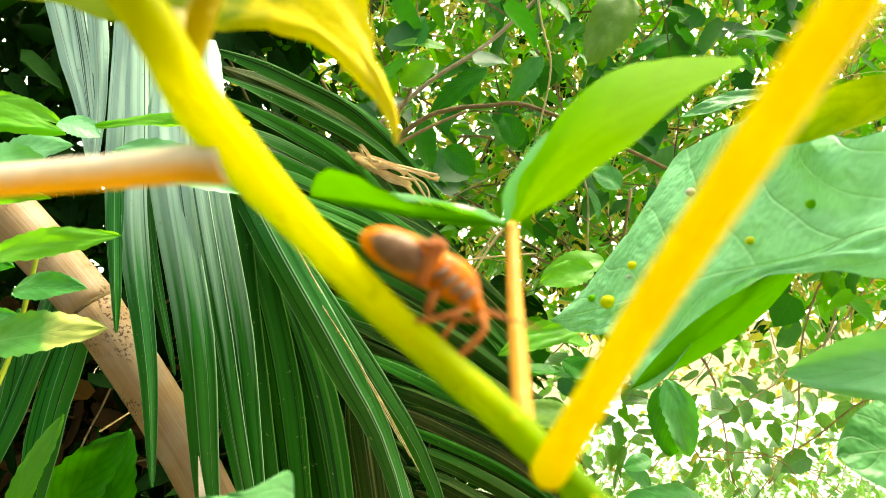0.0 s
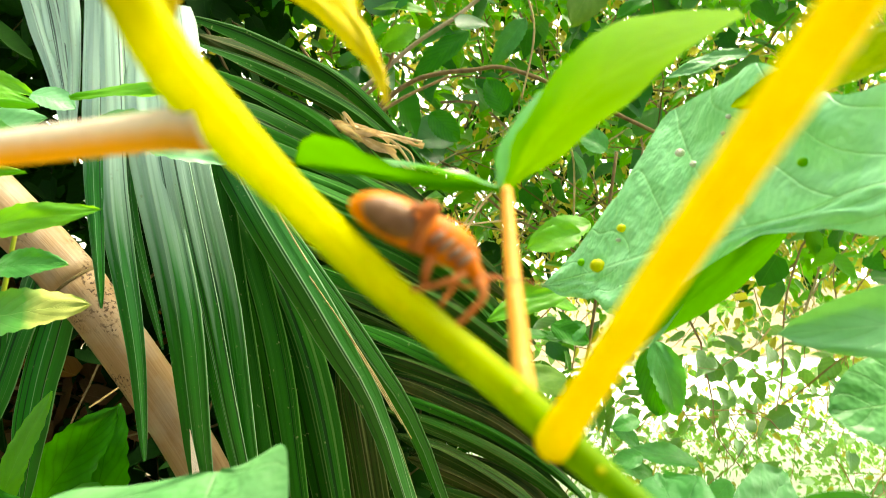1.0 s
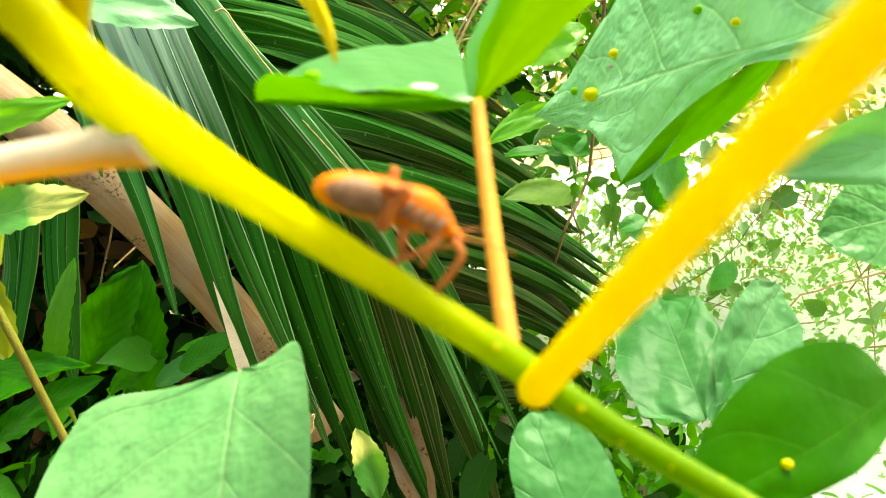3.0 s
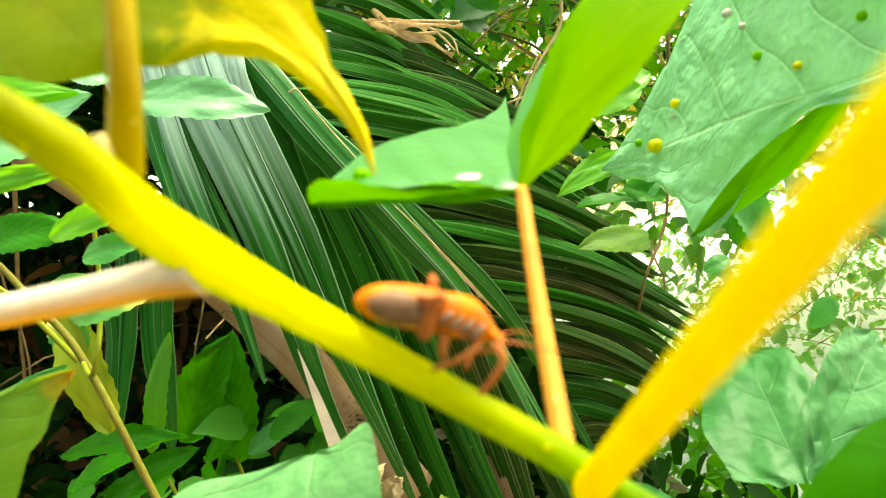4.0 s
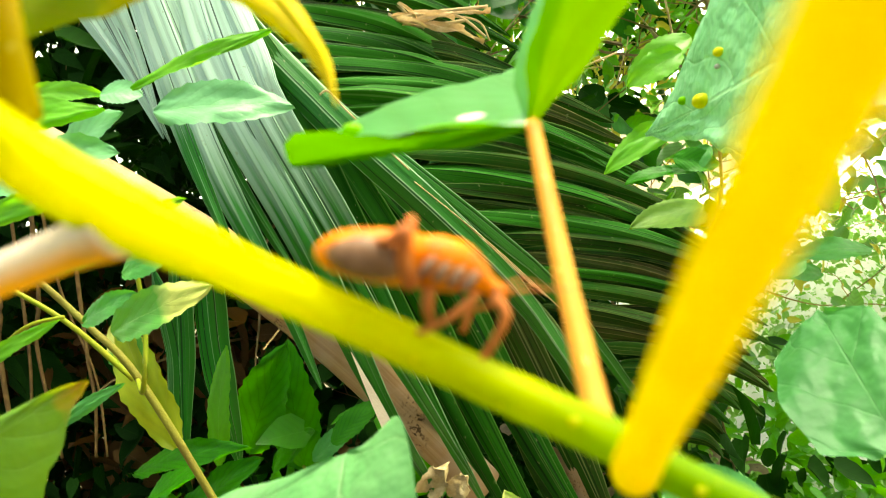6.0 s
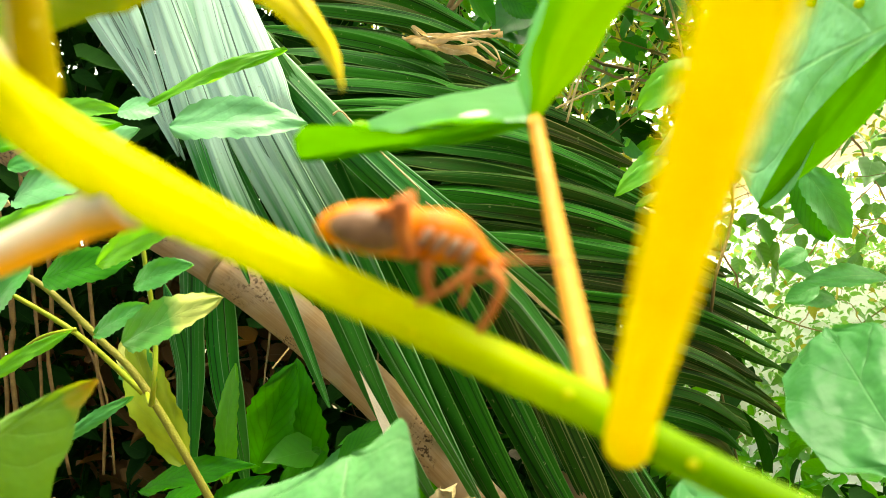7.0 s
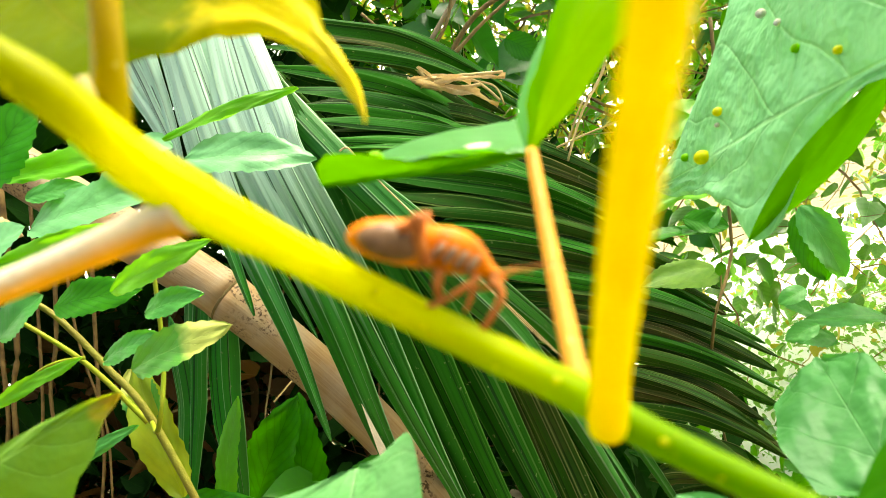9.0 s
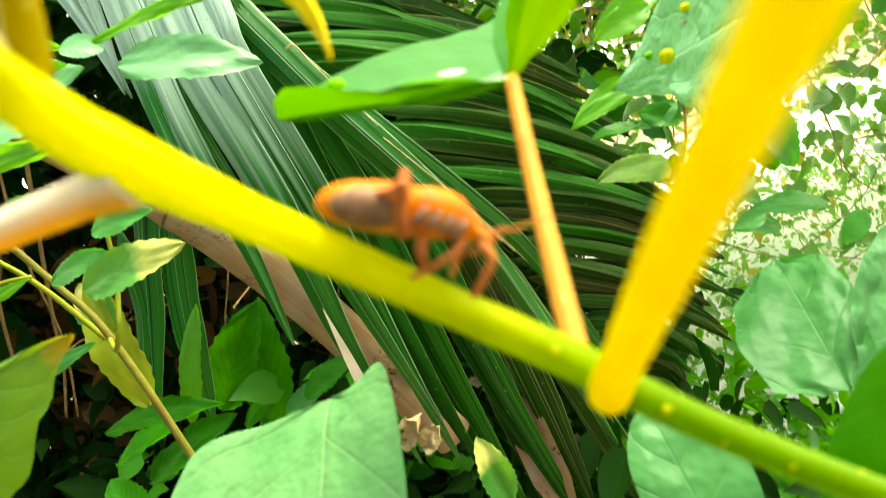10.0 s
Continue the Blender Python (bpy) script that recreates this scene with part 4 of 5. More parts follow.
M_TIP = leaf_material("orange_tipped_leaf", (0.1, 0.28, 0.01), (0.2, 0.36, 0.02), (0.3, 0.5, 0.1), (0.3, 0.5, 0.01), 0.42, 0.3, 6, tip=(0.85, 0.35, 0.02), tip_from=1.0)
M_GALLED = leaf_material("galled_leaf_face", (0.19, 0.53, 0.24), (0.4, 0.74, 0.44), (0.5, 0.78, 0.4), (0.22, 0.65, 0.1), 0.4, 0.2, 6, blotch=28, relief=1.0, mark=0.4, deep=0.0055, quilt_shade=0.4)
build_plant()


# ---- the bug ----
M_BUG = stem_material("orange_cuticle", (0.6, 0.12, 0.003), (0.85, 0.27, 0.004), (0.95, 0.55, 0.1), 0.35, 300)
M_BUG_DARK = stem_material("brown_wing", (0.1, 0.04, 0.012), (0.3, 0.17, 0.09), (0.5, 0.38, 0.26), 0.25, 300)
M_BUG_GREY = stem_material("striped_cuticle", (0.2, 0.11, 0.06), (0.36, 0.24, 0.16), (0.5, 0.38, 0.28), 0.35, 300)
M_BUG_LEG = stem_material("leg_cuticle", (0.4, 0.1, 0.02), (0.55, 0.18, 0.04), (0.8, 0.5, 0.2), 0.4, 300)


def build_bug():
    """Body along x from tail to head; its near side looks along -y."""
    bug = thing("plant_bug", "orange bug with brown patches clinging to the stem", "bug")
    tilt = Euler((0, radians(10), 0)).to_matrix()

    def loft(sections, sides=20):
        """A smooth body through (x, top, bottom, half width) sections."""
        bm = bmesh.new()
        rings = []
        for x, top, low, half in sections:
            mid, tall = (top + low) / 2, (top - low) / 2
            rings.append([bm.verts.new((x, half * math.cos(2 * math.pi * j / sides), mid + tall * math.sin(2 * math.pi * j / sides))) for j in range(sides)])
        for a, b in zip(rings, rings[1:]):
            for j in range(sides):
                bm.faces.new((a[j], a[(j + 1) % sides], b[(j + 1) % sides], b[j]))
        bm.faces.new(rings[0])
        bm.faces.new(rings[-1])
        bm.loops.layers.uv.verify()
        bmesh.ops.recalc_face_normals(bm, faces=bm.faces)
        return bm

    abdomen = part("abdomen", loft(((-0.0003, 0.0006, -0.0002, 0.0003), (0.0004, 0.0018, -0.0011, 0.0012), (0.0018, 0.0029, -0.0018, 0.0019), (0.004, 0.0037, -0.0022, 0.0023), (0.0068, 0.0042, -0.0023, 0.0025), (0.0095, 0.0045, -0.0021, 0.0025), (0.0114, 0.0044, -0.0019, 0.0023), (0.0122, 0.0038, -0.0014, 0.0017))), M_BUG, bug)
    part("wing_case", ball(bmesh.new(), Vector((0.0063, -0.0009, 0.001)), (0.0054, 0.0021, 0.0026), Euler((0, radians(-4), 0)).to_matrix(), 20, 12), M_BUG_DARK, abdomen, "glossy brown patch")
    thorax = part("thorax", loft(((0.0108, 0.0036, -0.0012, 0.0015), (0.0116, 0.0044, -0.0018, 0.0023), (0.0136, 0.0047, -0.0019, 0.0027), (0.0158, 0.0046, -0.0016, 0.0026), (0.0176, 0.0038, -0.0013, 0.0022), (0.0192, 0.0023, -0.0012, 0.0016), (0.02, 0.0014, -0.001, 0.001))), M_BUG, bug)
    for i in range(4):
        part("stripe", ball(bmesh.new(), Vector((0.0124 + 0.00165 * i, -0.0024, 0.0017 - 0.00025 * i)), (0.0006, 0.0008, 0.0015), Euler((0, radians(25), 0)).to_matrix(), 10, 8), M_BUG_GREY, thorax, "grey-brown slanting stripe")
    head = part("head", loft(((0.0188, 0.002, -0.0012, 0.0013), (0.0199, 0.0013, -0.0014, 0.0014), (0.0211, 0.0005, -0.0013, 0.0012), (0.0221, -0.0002, -0.0011, 0.0007), (0.0226, -0.0005, -0.0009, 0.0003)), 14), M_BUG, bug)
    part("rostrum", tube(bmesh.new(), bez((Vector((0.0215, -0.0005, -0.001)), Vector((0.0205, -0.001, -0.0028)), Vector((0.0175, -0.001, -0.003))), 8), 0.0005, 0.0002, 8), M_BUG_LEG, head, "short beak")
    part("eye", ball(bmesh.new(), Vector((0.0208, -0.0013, -0.0001)), (0.0004, 0.0004, 0.0004), None, 8, 6), M_BUG_DARK, head, "dark eye")

    def leg(name, pts, r=0.00055):
        return part(name, tube(bmesh.new(), smooth_line([Vector(p) for p in pts], 5), r, r * 0.55, 8), M_BUG_LEG, bug)

    # near legs, then far legs; the hind knee stands over the back
    hind = leg("leg", ((0.0112, -0.0022, -0.0008), (0.0096, -0.0028, 0.0026), (0.0092, -0.0026, 0.0056), (0.0082, -0.0026, 0.0042), (0.0066, -0.0022, 0.0036)), 0.0011)
    leg("leg", ((0.0132, -0.0018, -0.001), (0.0134, -0.0026, -0.003), (0.0142, -0.0024, -0.0048)), 0.0009)
    leg("leg", ((0.0185, -0.0016, -0.0008), (0.0168, -0.0034, -0.0024), (0.0146, -0.0032, -0.0048), (0.0128, -0.003, -0.0062)), 0.0006)
    leg("leg", ((0.0205, -0.0014, -0.0008), (0.0222, -0.0026, -0.0022), (0.0216, -0.003, -0.0056), (0.0208, -0.003, -0.0086), (0.0232, -0.003, -0.0102)), 0.0007)
    leg("leg", ((0.0182, 0.0015, -0.001), (0.0188, 0.002, -0.0038), (0.0184, 0.001, -0.0072)), 0.0006)
    leg("leg", ((0.0105, 0.0018, 0.001), (0.0098, 0.003, 0.0052), (0.0104, 0.0025, -0.002)), 0.0008)
    feeler = leg("antenna", ((0.0215, -0.0008, -0.0002), (0.0238, -0.0014, 0.0014), (0.0262, -0.0018, 0.0028), (0.0288, -0.002, 0.004)), 0.0002)
    leg("antenna", ((0.0215, 0.0008, -0.0002), (0.0238, 0.0018, 0.0006), (0.0262, 0.002, 0.0004)), 0.00018)
    return bug, hind, feeler


BUG, HIND_LEG, ANTENNA = build_bug()
TAIL, HEAD = at(-0.0118, 0.1013, 0.0021), at(0.0069, 0.1044, -0.0089)


def bug_pose(dx=0.0, dz=0.0, turn=0.0):
    x = (HEAD - TAIL).normalized()
    y = Vector((0, 1, 0.1))
    z = x.cross(y).normalized()
    y = z.cross(x)
    m = Matrix((x, y, z)).transposed().to_4x4()
    return Matrix.Translation(TAIL + Vector((dx, 0, dz))) @ m @ pose(0, 0, 0, 0, turn, 0)


# ---- low shrub and undergrowth ----
def twig(plant, places, thick, material, seed):
    """A thin stem through places."""
    return part("twig", tube(bmesh.new(), smooth_line([at(*p) for p in places], 6), thick, thick * 0.7, 8, 0.05, seed), material, plant)


def sprig_leaf(plant, material, base, tip, facing, width, seed, shape="ovate", fold=0.18, wave=0.05):
    """One toothed leaf of a small plant."""
    return part("leaf", blade(at(*base), at(*tip), facing, width, None, shape, 0.04, 0.05, fold, 0.0, wave, 0.05, seed=seed), material, plant)


sapling = thing("sapling", "leggy sapling with toothed green and mottled leaves", "sapling")
twig(sapling, ((-0.35, 0.55, -0.3), (-0.378, 0.556, -0.132), (-0.404, 0.558, -0.071), (-0.434, 0.559, -0.015), (-0.462, 0.558, 0.015)), 0.0038, M_OLIVE_BARK, 21)
twig(sapling, ((-0.396, 0.573, -0.133), (-0.436, 0.574, -0.063), (-0.488, 0.572, -0.003)), 0.003, M_TWIG, 21)
twig(sapling, ((-0.38, 0.556, -0.13), (-0.3, 0.45, -0.109), (-0.283, 0.458, -0.065), (-0.272, 0.468, -0.001)), 0.0022, M_TWIG, 21)
twig(sapling, ((-0.406, 0.539, -0.055), (-0.441, 0.533, -0.053), (-0.487, 0.523, -0.073)), 0.0018, M_TWIG, 21)
sprig_leaf(sapling, M_MOTTLE, (-0.28, 0.419, -0.058), (-0.198, 0.404, -0.044), (0.16, -0.89, 0.52), 0.0182, 21)
sprig_leaf(sapling, M_SHRUB, (-0.274, 0.444, -0.026), (-0.223, 0.433, -0.023), (0.15, -0.85, 0.6), 0.0129, 22)
sprig_leaf(sapling, M_SHRUB, (-0.337, 0.47, -0.054), (-0.282, 0.461, -0.043), (0.15, -0.85, 0.6), 0.0127, 23)
sprig_leaf(sapling, M_MINT, (-0.229, 0.483, 0.068), (-0.136, 0.487, 0.044), (0.14, -0.8, 0.66), 0.0231, 24)
sprig_leaf(sapling, M_BRIGHT, (-0.27, 0.54, 0.096), (-0.154, 0.552, 0.105), (0.17, -0.92, 0.45), 0.0101, 25)
sprig_leaf(sapling, M_BRIGHT, (-0.373, 0.481, 0.097), (-0.262, 0.479, 0.084), (0.15, -0.85, 0.6), 0.0162, 26)
sprig_leaf(sapling, M_MINT, (-0.383, 0.505, 0.059), (-0.274, 0.494, 0.055), (0.14, -0.75, 0.73), 0.0301, 27)
sprig_leaf(sapling, M_BRIGHT, (-0.343, 0.407, 0.034), (-0.237, 0.416, 0.033), (0.17, -0.96, 0.28), 0.0101, 28)
sprig_leaf(sapling, M_BRIGHT, (-0.254, 0.389, -0.004), (-0.179, 0.383, 0.009), (0.17, -0.94, 0.37), 0.0112, 29)
sprig_leaf(sapling, M_LOW, (-0.405, 0.525, -0.006), (-0.321, 0.519, -0.011), (0.15, -0.85, 0.6), 0.022, 30)
sprig_leaf(sapling, M_SHRUB, (-0.38, 0.509, 0.083), (-0.332, 0.517, 0.079), (0.15, -0.85, 0.6), 0.0125, 31)
sprig_leaf(sapling, M_BRIGHT, (-0.407, 0.436, -0.059), (-0.339, 0.451, -0.043), (0.17, -0.92, 0.45), 0.0074, 32)
sprig_leaf(sapling, M_SHRUB, (-0.447, 0.522, -0.141), (-0.381, 0.536, -0.123), (0.17, -0.92, 0.45), 0.0081, 33)
sprig_leaf(sapling, M_MINT, (-0.471, 0.539, 0.048), (-0.425, 0.55, 0.069), (0.14, -0.75, 0.73), 0.0307, 34)
sprig_leaf(sapling, M_SHRUB, (-0.471, 0.532, -0.018), (-0.428, 0.543, 0.009), (0.14, -0.75, 0.73), 0.0273, 35)
sprig_leaf(sapling, M_LOW, (-0.374, 0.46, 0.095), (-0.319, 0.475, 0.14), (0.17, -0.96, 0.28), 0.034, 36)
sprig_leaf(sapling, M_MINT, (-0.331, 0.6, 0.11), (-0.295, 0.6, 0.098), (0.0, -0.64, 0.77), 0.0178, 37)
sprig_leaf(sapling, M_MINT, (-0.396, 0.6, 0.069), (-0.321, 0.6, 0.093), (0.0, -0.71, 0.71), 0.0273, 38)
sprig_leaf(sapling, M_BRIGHT, (-0.392, 0.6, 0.132), (-0.329, 0.6, 0.11), (0.0, -0.87, 0.5), 0.0123, 39)

undergrowth_plant = thing("undergrowth_plant", "shade-loving plant with broad upright green leaves", "plant")
twig(undergrowth_plant, ((-0.5, 1.05, -1.3), (-0.53, 1.07, -0.8), (-0.54, 1.07, -0.5)), 0.004, M_TWIG, 61)
twig(undergrowth_plant, ((-0.5, 1.05, -1.3), (-0.5, 0.9, -0.8), (-0.55, 0.88, -0.42)), 0.004, M_TWIG, 61)
sprig_leaf(undergrowth_plant, M_LOW, (-0.541, 1.072, -0.51), (-0.498, 1.092, -0.283), (0.04, -0.92, 0.55), 0.0629, 61)
sprig_leaf(undergrowth_plant, M_BRIGHT, (-0.575, 0.9, -0.384), (-0.524, 0.953, -0.224), (0.04, -0.95, 0.3), 0.0243, 62)
sprig_leaf(undergrowth_plant, M_LOW, (-0.626, 0.833, -0.425), (-0.458, 0.813, -0.345), (0.03, -0.73, 0.87), 0.03, 63)
sprig_leaf(undergrowth_plant, M_LOW, (-0.548, 0.984, -0.456), (-0.425, 0.912, -0.369), (0.03, -0.61, 0.96), 0.0383, 64)
sprig_leaf(undergrowth_plant, M_SHRUB, (-0.423, 0.881, -0.402), (-0.328, 0.887, -0.363), (0.03, -0.67, 0.92), 0.0222, 65)
sprig_leaf(undergrowth_plant, M_LOW, (-0.711, 0.901, -0.362), (-0.47, 0.818, -0.326), (0.03, -0.61, 0.96), 0.027, 66)
sprig_leaf(undergrowth_plant, M_LOW, (-0.632, 0.798, -0.366), (-0.508, 0.766, -0.319), (0.02, -0.48, 1.01), 0.0284, 67)
sprig_leaf(undergrowth_plant, M_LOW, (-0.547, 0.687, -0.4), (-0.576, 0.705, -0.339), (0.03, -0.61, 0.96), 0.0325, 68)
sprig_leaf(undergrowth_plant, M_MOTTLE, (-0.52, 0.757, -0.178), (-0.546, 0.777, -0.112), (0.04, -0.95, 0.3), 0.0325, 69)
sprig_leaf(undergrowth_plant, M_YG, (-0.517, 0.75, -0.279), (-0.53, 0.768, -0.099), (0.18, -0.97, 0.2), 0.0345, 70)
sprig_leaf(undergrowth_plant, M_LOW, (-0.358, 0.82, -0.356), (-0.28, 0.839, -0.321), (0.14, -0.75, 0.73), 0.0219, 71)
sprig_leaf(undergrowth_plant, M_MOTTLE, (-0.0758, 0.47, -0.3253), (-0.0845, 0.48, -0.2679), (0.3, -0.85, 0.5), 0.0165, 72, wave=0.1, fold=0.35)
sprig_leaf(undergrowth_plant, M_LOW, (-0.627, 1.068, -0.452), (-0.487, 1.061, -0.28), (0.17, -0.94, 0.37), 0.0572, 73)

vine = thing("vine", "twining vine with heart-shaped green leaves", "vine")
twig(vine, ((0.31, 1.15, 0.1), (0.263, 1.154, -0.209), (0.242, 1.143, -0.276), (0.188, 1.122, -0.37), (0.19, 1.32, -0.6), (0.2, 1.5, -1.3)), 0.003, M_BARK, 81)
twig(vine, ((-0.151, 1.5, 0.258), (-0.029, 1.5, 0.361), (0.092, 1.5, 0.44), (0.214, 1.5, 0.55), (0.5, 1.5, 0.8)), 0.0055, M_CANE, 81)
twig(vine, ((-0.12, 1.42, 0.18), (-0.107, 1.4, 0.206), (-0.027, 1.4, 0.269), (0.086, 1.4, 0.288), (0.211, 1.4, 0.275), (0.6, 1.45, 0.1)), 0.006, M_BARK, 81)
twig(vine, ((0.15, 1.3, 0.7), (0.18, 1.3, 0.445), (0.201, 1.3, 0.339), (0.175, 1.3, 0.213)), 0.0025, M_DRY, 81)
twig(vine, ((0.249, 1.3, 0.281), (0.249, 1.3, 0.181), (0.27, 1.3, 0.097), (0.268, 1.3, -0.03)), 0.0025, M_DRY, 81)
twig(vine, ((0.158, 1.226, 0.138), (0.148, 1.218, 0.083), (0.093, 1.201, 0.023), (0.049, 1.185, -0.045)), 0.0028, M_DRY, 81)
twig(vine, ((0.038, 1.186, -0.019), (0.083, 1.195, -0.013), (0.162, 1.206, -0.007)), 0.002, M_DRY, 81)
twig(vine, ((0.05, 1.2, -0.028), (0.084, 1.2, 0.021), (0.103, 1.2, 0.045)), 0.002, M_DRY, 81)
sprig_leaf(vine, M_OLIVE, (0.231, 1.189, -0.3), (0.115, 1.121, -0.263), (0.14, -0.8, 0.66), 0.031, 81)
sprig_leaf(vine, M_BRIGHT, (0.221, 1.052, -0.145), (0.156, 1.022, -0.123), (0.14, -0.8, 0.66), 0.0145, 82)
sprig_leaf(vine, M_SHRUB, (0.529, 1.664, -0.639), (0.419, 1.599, -0.586), (0.14, -0.8, 0.66), 0.0307, 83)
sprig_leaf(vine, M_SHRUB, (0.652, 1.688, -0.624), (0.46, 1.61, -0.556), (0.14, -0.75, 0.73), 0.0383, 84)
sprig_leaf(vine, M_SHRUB, (0.527, 1.77, -0.604), (0.456, 1.764, -0.546), (0.14, -0.75, 0.73), 0.0303, 85)
sprig_leaf(vine, M_SHRUB, (0.325, 1.014, -0.19), (0.359, 1.008, -0.301), (0.17, -0.96, 0.28), 0.0347, 86)
sprig_leaf(vine, M_BRIGHT, (0.205, 0.95, -0.026), (0.129, 0.93, -0.044), (0.0, -0.94, 0.34), 0.0244, 87)
sprig_leaf(vine, M_BRIGHT, (0.19, 0.95, -0.107), (0.073, 0.92, -0.137), (0.0, -0.82, 0.57), 0.0182, 88)
sprig_leaf(vine, M_LOW, (0.203, 1.0, -0.185), (0.106, 1.0, -0.173), (0.0, -0.5, 0.87), 0.0146, 89)
sprig_leaf(vine, M_LOW, (0.171, 1.0, -0.161), (0.228, 1.0, -0.187), (0.0, -0.87, 0.5), 0.0227, 90)
sprig_leaf(vine, M_LOW, (0.371, 1.2, -0.237), (0.395, 1.2, -0.359), (0.0, -0.98, 0.17), 0.0409, 91)
sprig_leaf(vine, M_OLIVE, (0.344, 1.3, 0.476), (0.26, 1.25, 0.336), (0.0, -0.98, 0.17), 0.0538, 92)
sprig_leaf(vine, M_BRIGHT, (0.007, 1.4, 0.405), (-0.101, 1.4, 0.416), (0.0, -0.71, 0.71), 0.025, 93)
sprig_leaf(vine, M_BRIGHT, (-0.078, 1.3, 0.308), (-0.015, 1.3, 0.35), (0.0, -0.98, 0.17), 0.0295, 94)
sprig_leaf(vine, M_LOW, (0.409, 1.5, 0.416), (0.494, 1.5, 0.464), (0.0, -0.77, 0.64), 0.0243, 95)
sprig_leaf(vine, M_LOW, (0.092, 1.5, 0.391), (-0.029, 1.5, 0.294), (0.0, -0.94, 0.34), 0.0341, 96)
sprig_leaf(vine, M_LOW, (0.007, 1.4, 0.206), (0.063, 1.4, 0.149), (0.0, -0.98, 0.17), 0.0341, 97)
sprig_leaf(vine, M_LOW, (0.165, 1.5, 0.221), (0.129, 1.5, 0.294), (0.0, -0.94, 0.34), 0.0365, 98)
sprig_leaf(vine, M_SHRUB, (0.333, 1.3, 0.118), (0.28, 1.3, 0.149), (0.0, -0.91, 0.42), 0.0316, 99)
sprig_leaf(vine, M_SHRUB, (0.228, 1.6, 0.444), (0.15, 1.6, 0.34), (0.0, -0.97, 0.26), 0.0312, 100)
sprig_leaf(vine, M_PALE, (0.505, 1.1, 0.247), (0.371, 1.1, 0.211), (0.0, -0.77, 0.64), 0.0196, 101)
sprig_leaf(vine, M_LOW, (0.628, 1.5, 0.464), (0.774, 1.5, 0.446), (0.0, -0.64, 0.77), 0.0268, 102)
sprig_leaf(vine, M_SHRUB, (0.579, 1.6, 0.482), (0.475, 1.6, 0.405), (0.0, -0.77, 0.64), 0.0389, 103)
sprig_leaf(vine, M_SHRUB, (0.377, 1.242, -0.441), (0.317, 1.235, -0.452), (0.04, -0.86, 0.69), 0.0232, 104)
sprig_leaf(vine, M_SHRUB, (0.376, 1.261, -0.38), (0.326, 1.254, -0.392), (0.04, -0.78, 0.82), 0.0232, 105)
sprig_leaf(vine, M_LOW, (0.166, 1.0, -0.175), (0.101, 0.998, -0.172), (0.03, -0.55, 0.99), 0.0162, 106)
sprig_leaf(vine, M_OLIVE, (0.208, 1.082, -0.256), (0.095, 1.028, -0.242), (0.04, -0.78, 0.82), 0.0297, 107)
sprig_leaf(vine, M_SHRUB, (0.222, 1.007, -0.161), (0.181, 0.998, -0.185), (0.04, -0.86, 0.69), 0.0179, 108)
sprig_leaf(vine, M_BRIGHT, (0.164, 0.969, -0.106), (0.077, 0.934, -0.137), (0.04, -0.86, 0.69), 0.0198, 109)
sprig_leaf(vine, M_BRIGHT, (0.23, 1.001, -0.013), (0.137, 0.968, -0.037), (0.04, -0.92, 0.55), 0.0267, 110)
sprig_leaf(vine, M_SHRUB, (0.739, 1.709, -0.679), (0.67, 1.687, -0.738), (0.04, -0.9, 0.62), 0.038, 111)

dry_stalks = thing("dry_stalks", "brittle tan straw and dead stalks caught on the palm", "straw")
twig(dry_stalks, ((-0.14, 1.091, 0.144), (-0.085, 1.1, 0.135), (-0.009, 1.111, 0.118)), 0.0035, M_DRY, 121)
twig(dry_stalks, ((-0.137, 1.091, 0.139), (-0.061, 1.103, 0.123), (-0.025, 1.104, 0.078)), 0.003, M_DRY, 121)
twig(dry_stalks, ((-0.151, 1.09, 0.152), (-0.107, 1.094, 0.122), (-0.047, 1.104, 0.11)), 0.004, M_DRY, 121)
twig(dry_stalks, ((-0.134, 1.094, 0.165), (-0.117, 1.094, 0.132), (-0.106, 1.094, 0.118)), 0.003, M_DRY, 121)
twig(dry_stalks, ((-0.146, 1.089, 0.141), (-0.094, 1.098, 0.132), (-0.031, 1.106, 0.105), (-0.021, 1.104, 0.07)), 0.002, M_DRY, 121)
twig(dry_stalks, ((-0.224, 1.279, 0.312), (-0.195, 1.279, 0.266), (-0.139, 1.278, 0.174)), 0.003, M_BARK, 121)
twig(dry_stalks, ((-0.129, 1.284, 0.208), (-0.084, 1.297, 0.251), (-0.058, 1.308, 0.306)), 0.004, M_BARK, 121)
twig(dry_stalks, ((-0.092, 1.289, 0.19), (-0.028, 1.305, 0.228), (0.045, 1.322, 0.262)), 0.004, M_BARK, 121)
twig(dry_stalks, ((-0.222, 0.852, 0.064), (-0.211, 0.854, 0.065), (-0.2, 0.853, 0.042), (-0.177, 0.853, -0.002), (-0.149, 0.852, -0.053)), 0.0013, M_DRY, 121)
twig(dry_stalks, ((-0.96, 1.187, 0.223), (-1.01, 1.146, -0.057), (-1.045, 1.128, -0.155), (-1.089, 1.097, -0.36)), 0.006, M_STALKS, 121)
twig(dry_stalks, ((-0.902, 1.199, 0.237), (-0.97, 1.152, -0.069), (-1.012, 1.126, -0.231), (-1.069, 1.1, -0.366)), 0.0035, M_STALKS, 121)
twig(dry_stalks, ((-0.877, 1.187, 0.098), (-0.899, 1.167, -0.048), (-0.902, 1.156, -0.135), (-0.898, 1.142, -0.267), (-0.929, 1.12, -0.41)), 0.003, M_STALKS, 121)
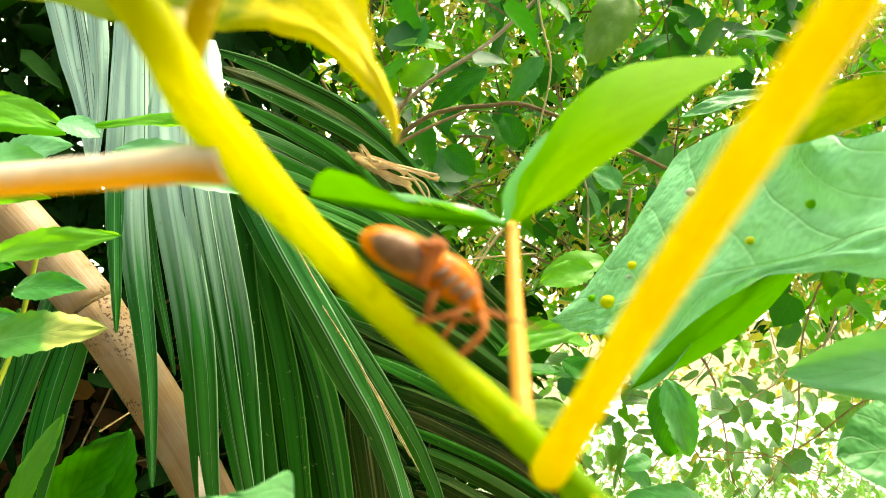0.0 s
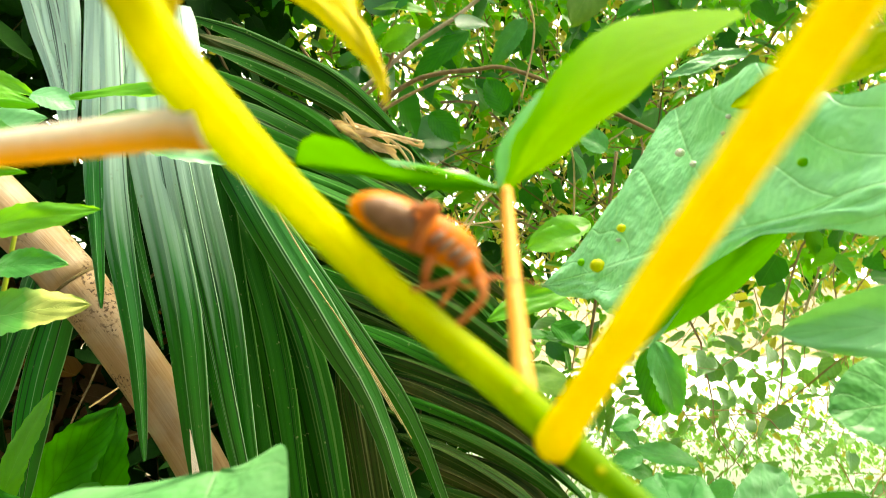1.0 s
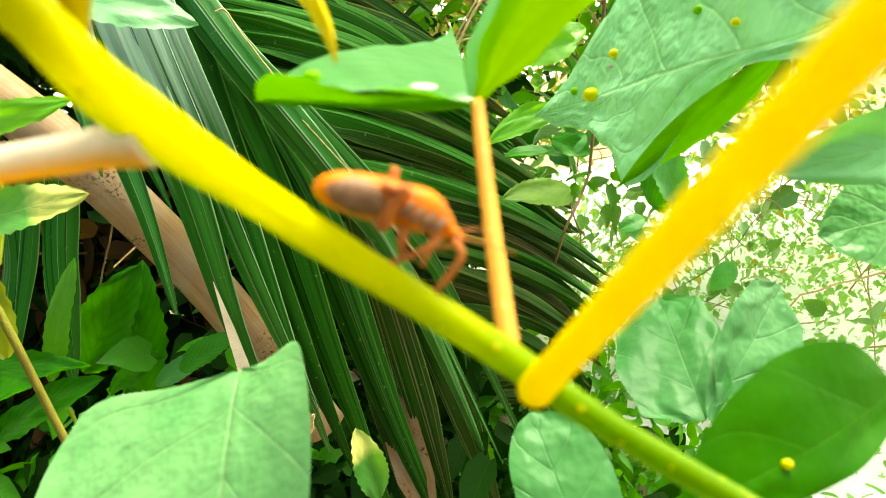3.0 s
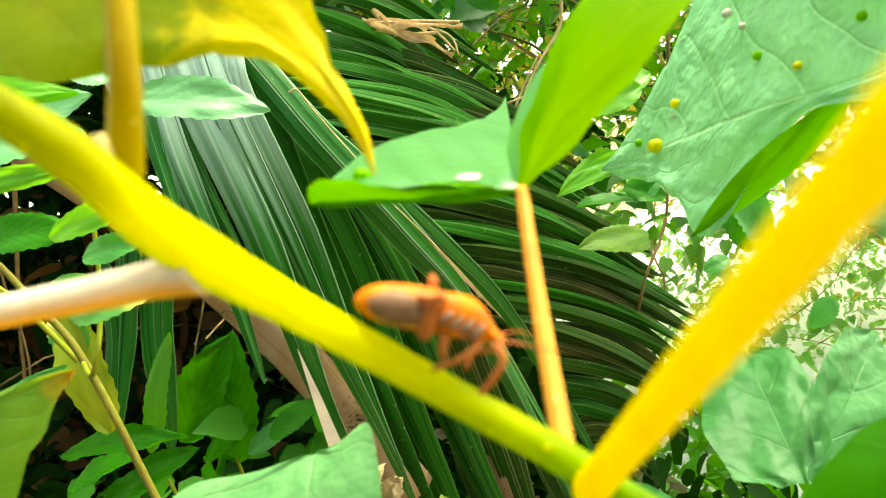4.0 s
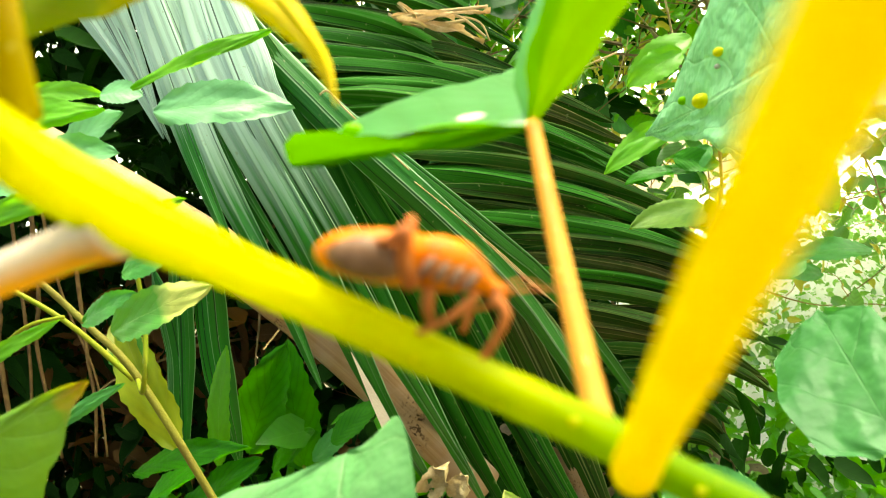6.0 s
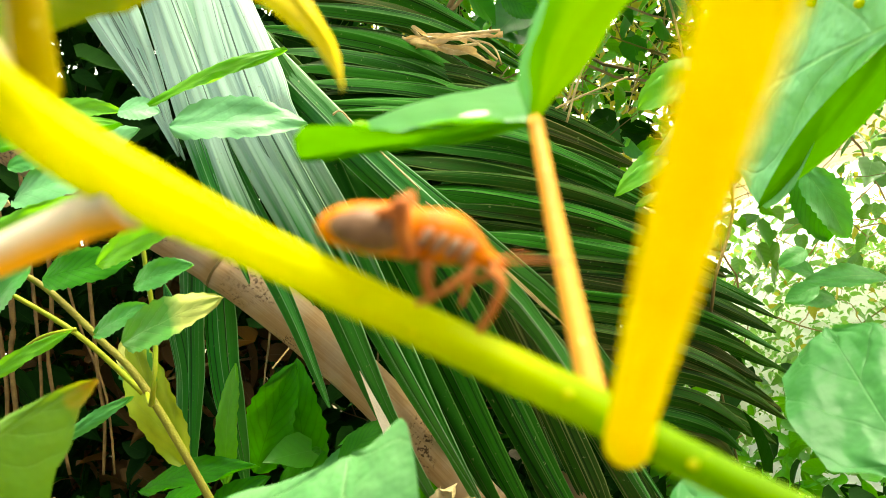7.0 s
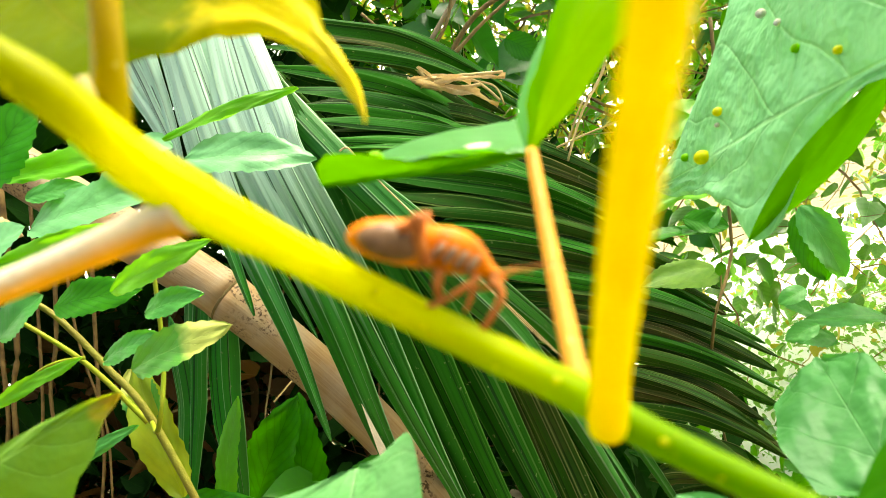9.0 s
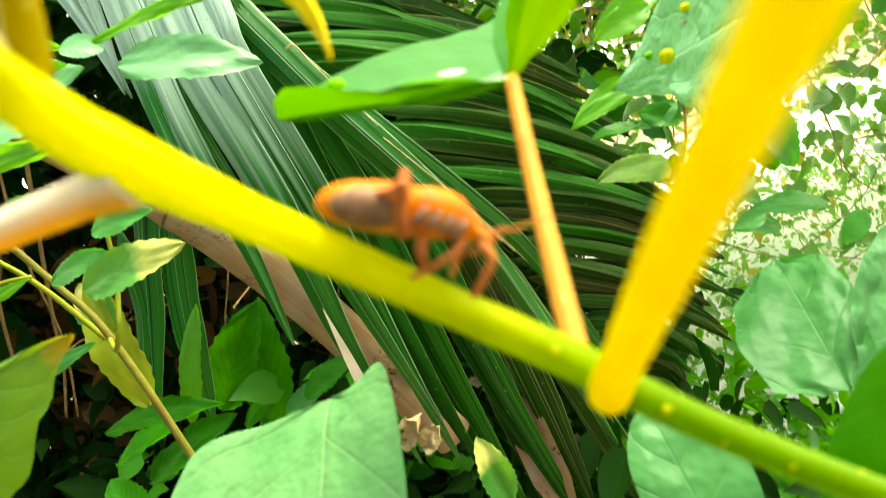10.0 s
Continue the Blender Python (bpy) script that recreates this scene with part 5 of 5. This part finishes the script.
twig(dry_stalks, ((-0.83, 1.193, 0.072), (-0.895, 1.15, -0.203), (-0.915, 1.135, -0.306), (-0.949, 1.117, -0.404)), 0.004, M_STALKS, 121)
twig(dry_stalks, ((-0.862, 1.205, 0.224), (-0.938, 1.158, -0.069), (-0.98, 1.138, -0.176), (-1.009, 1.109, -0.385)), 0.0045, M_STALKS, 121)
twig(dry_stalks, ((-1.001, 1.172, 0.159), (-1.047, 1.136, -0.089), (-1.072, 1.117, -0.212), (-1.128, 1.091, -0.347)), 0.005, M_STALKS, 121)
twig(dry_stalks, ((-0.03, 1.05, -0.33), (-0.02, 1.04, -0.29), (-0.018, 1.04, -0.26)), 0.002, M_BARK, 121)
for k in range(3):  # straws that lie along the ridge of the frond
    twig(dry_stalks, ((-0.15 + 0.012 * k, 0.865 + 0.004 * k, -0.07 - 0.02 * k), (-0.105 + 0.013 * k, 0.885 + 0.004 * k, -0.15 - 0.022 * k), (-0.055 + 0.012 * k, 0.915 + 0.004 * k, -0.255 - 0.02 * k)), 0.0008, M_DRY, 130 + k)
sprig_leaf(dry_stalks, M_STRAW, (-0.134, 1.04, 0.135), (-0.025, 1.073, 0.074), (0.1, -0.7, 0.8), 0.004, 121, shape="lance", wave=0.1, fold=0.4)
sprig_leaf(dry_stalks, M_STRAW, (-0.138, 1.04, 0.142), (-0.055, 1.073, 0.12), (0.1, -0.7, 0.8), 0.005, 122, shape="lance", wave=0.1, fold=0.4)
sprig_leaf(dry_stalks, M_STRAW, (-0.115, 1.042, 0.126), (-0.005, 1.081, 0.112), (0.1, -0.7, 0.8), 0.0035, 123, shape="lance", wave=0.1, fold=0.4)
sprig_leaf(dry_stalks, M_STRAW, (-0.124, 1.044, 0.158), (-0.1, 1.064, 0.116), (0.1, -0.7, 0.8), 0.004, 124, shape="lance", wave=0.1, fold=0.4)
sprig_leaf(dry_stalks, M_STRAW, (-0.128, 1.04, 0.127), (-0.048, 1.072, 0.099), (0.1, -0.7, 0.8), 0.004, 125, shape="lance", wave=0.1, fold=0.4)
sprig_leaf(dry_stalks, M_DRY, (-0.05, 1.05, -0.29), (-0.025, 1.05, -0.275), (0.1, -0.9, 0.3), 0.012, 126, wave=0.3, fold=0.5)
sprig_leaf(dry_stalks, M_DRY, (-0.26, 0.83, -0.46), (-0.22, 0.81, -0.42), (0.1, -0.9, 0.4), 0.022, 127, wave=0.3, fold=0.4)
sprig_leaf(dry_stalks, M_DRY, (-0.23, 0.82, -0.47), (-0.2, 0.81, -0.44), (-0.3, -0.9, 0.2), 0.02, 128, wave=0.3, fold=0.4)
sprig_leaf(dry_stalks, M_DRY, (-0.62, 0.72, 0.1), (-0.57, 0.72, 0.08), (0.1, -0.8, 0.5), 0.02, 129, wave=0.35, fold=0.3)



# seconds, shift along and up, degrees of turn
BUG_WALK = ((0.0, 0.0, -0.0002, 1.0), (1.0, -0.0002, -0.0001, 0.0), (2.0, 0.0, 0.0001, -1.0), (3.5, 0.0003, 0.0002, -2.0), (4.5, -0.0001, -0.0001, 0.0), (5.5, 0.0, 0.0001, 0.0), (7.5, -0.0002, 0.0004, -1.5), (9.0, 0.0002, 0.0001, 1.0), (10.0, -0.0003, -0.0001, 0.0))


def swing(base, turn):
    """A turn about the bug's cross axis through a point of its body."""
    return Matrix.Translation(base) @ pose(0, 0, 0, 0, turn, 0) @ Matrix.Translation(-Vector(base))


def motions():
    walk(BUG, [(t, bug_pose(x, z, a)) for t, x, z, a in BUG_WALK])
    hind, antenna = Vector((0.0085, -0.0012, 0.001)), Vector((0.0215, -0.0008, -0.0002))
    walk(HIND_LEG, [(t, swing(hind, a)) for t, a in ((0.0, 14), (1.0, 12), (2.0, 26), (3.5, 30), (4.5, 12), (5.5, 2), (7.5, 0), (9.0, -4), (10.0, 6))])
    walk(ANTENNA, [(t, swing(antenna, a)) for t, a in ((0.0, 14), (1.0, 6), (2.0, 18), (3.5, 28), (4.5, 16), (5.5, 10), (6.5, 16), (7.5, 12), (8.5, 4), (9.0, 0), (10.0, -6))])


motions()
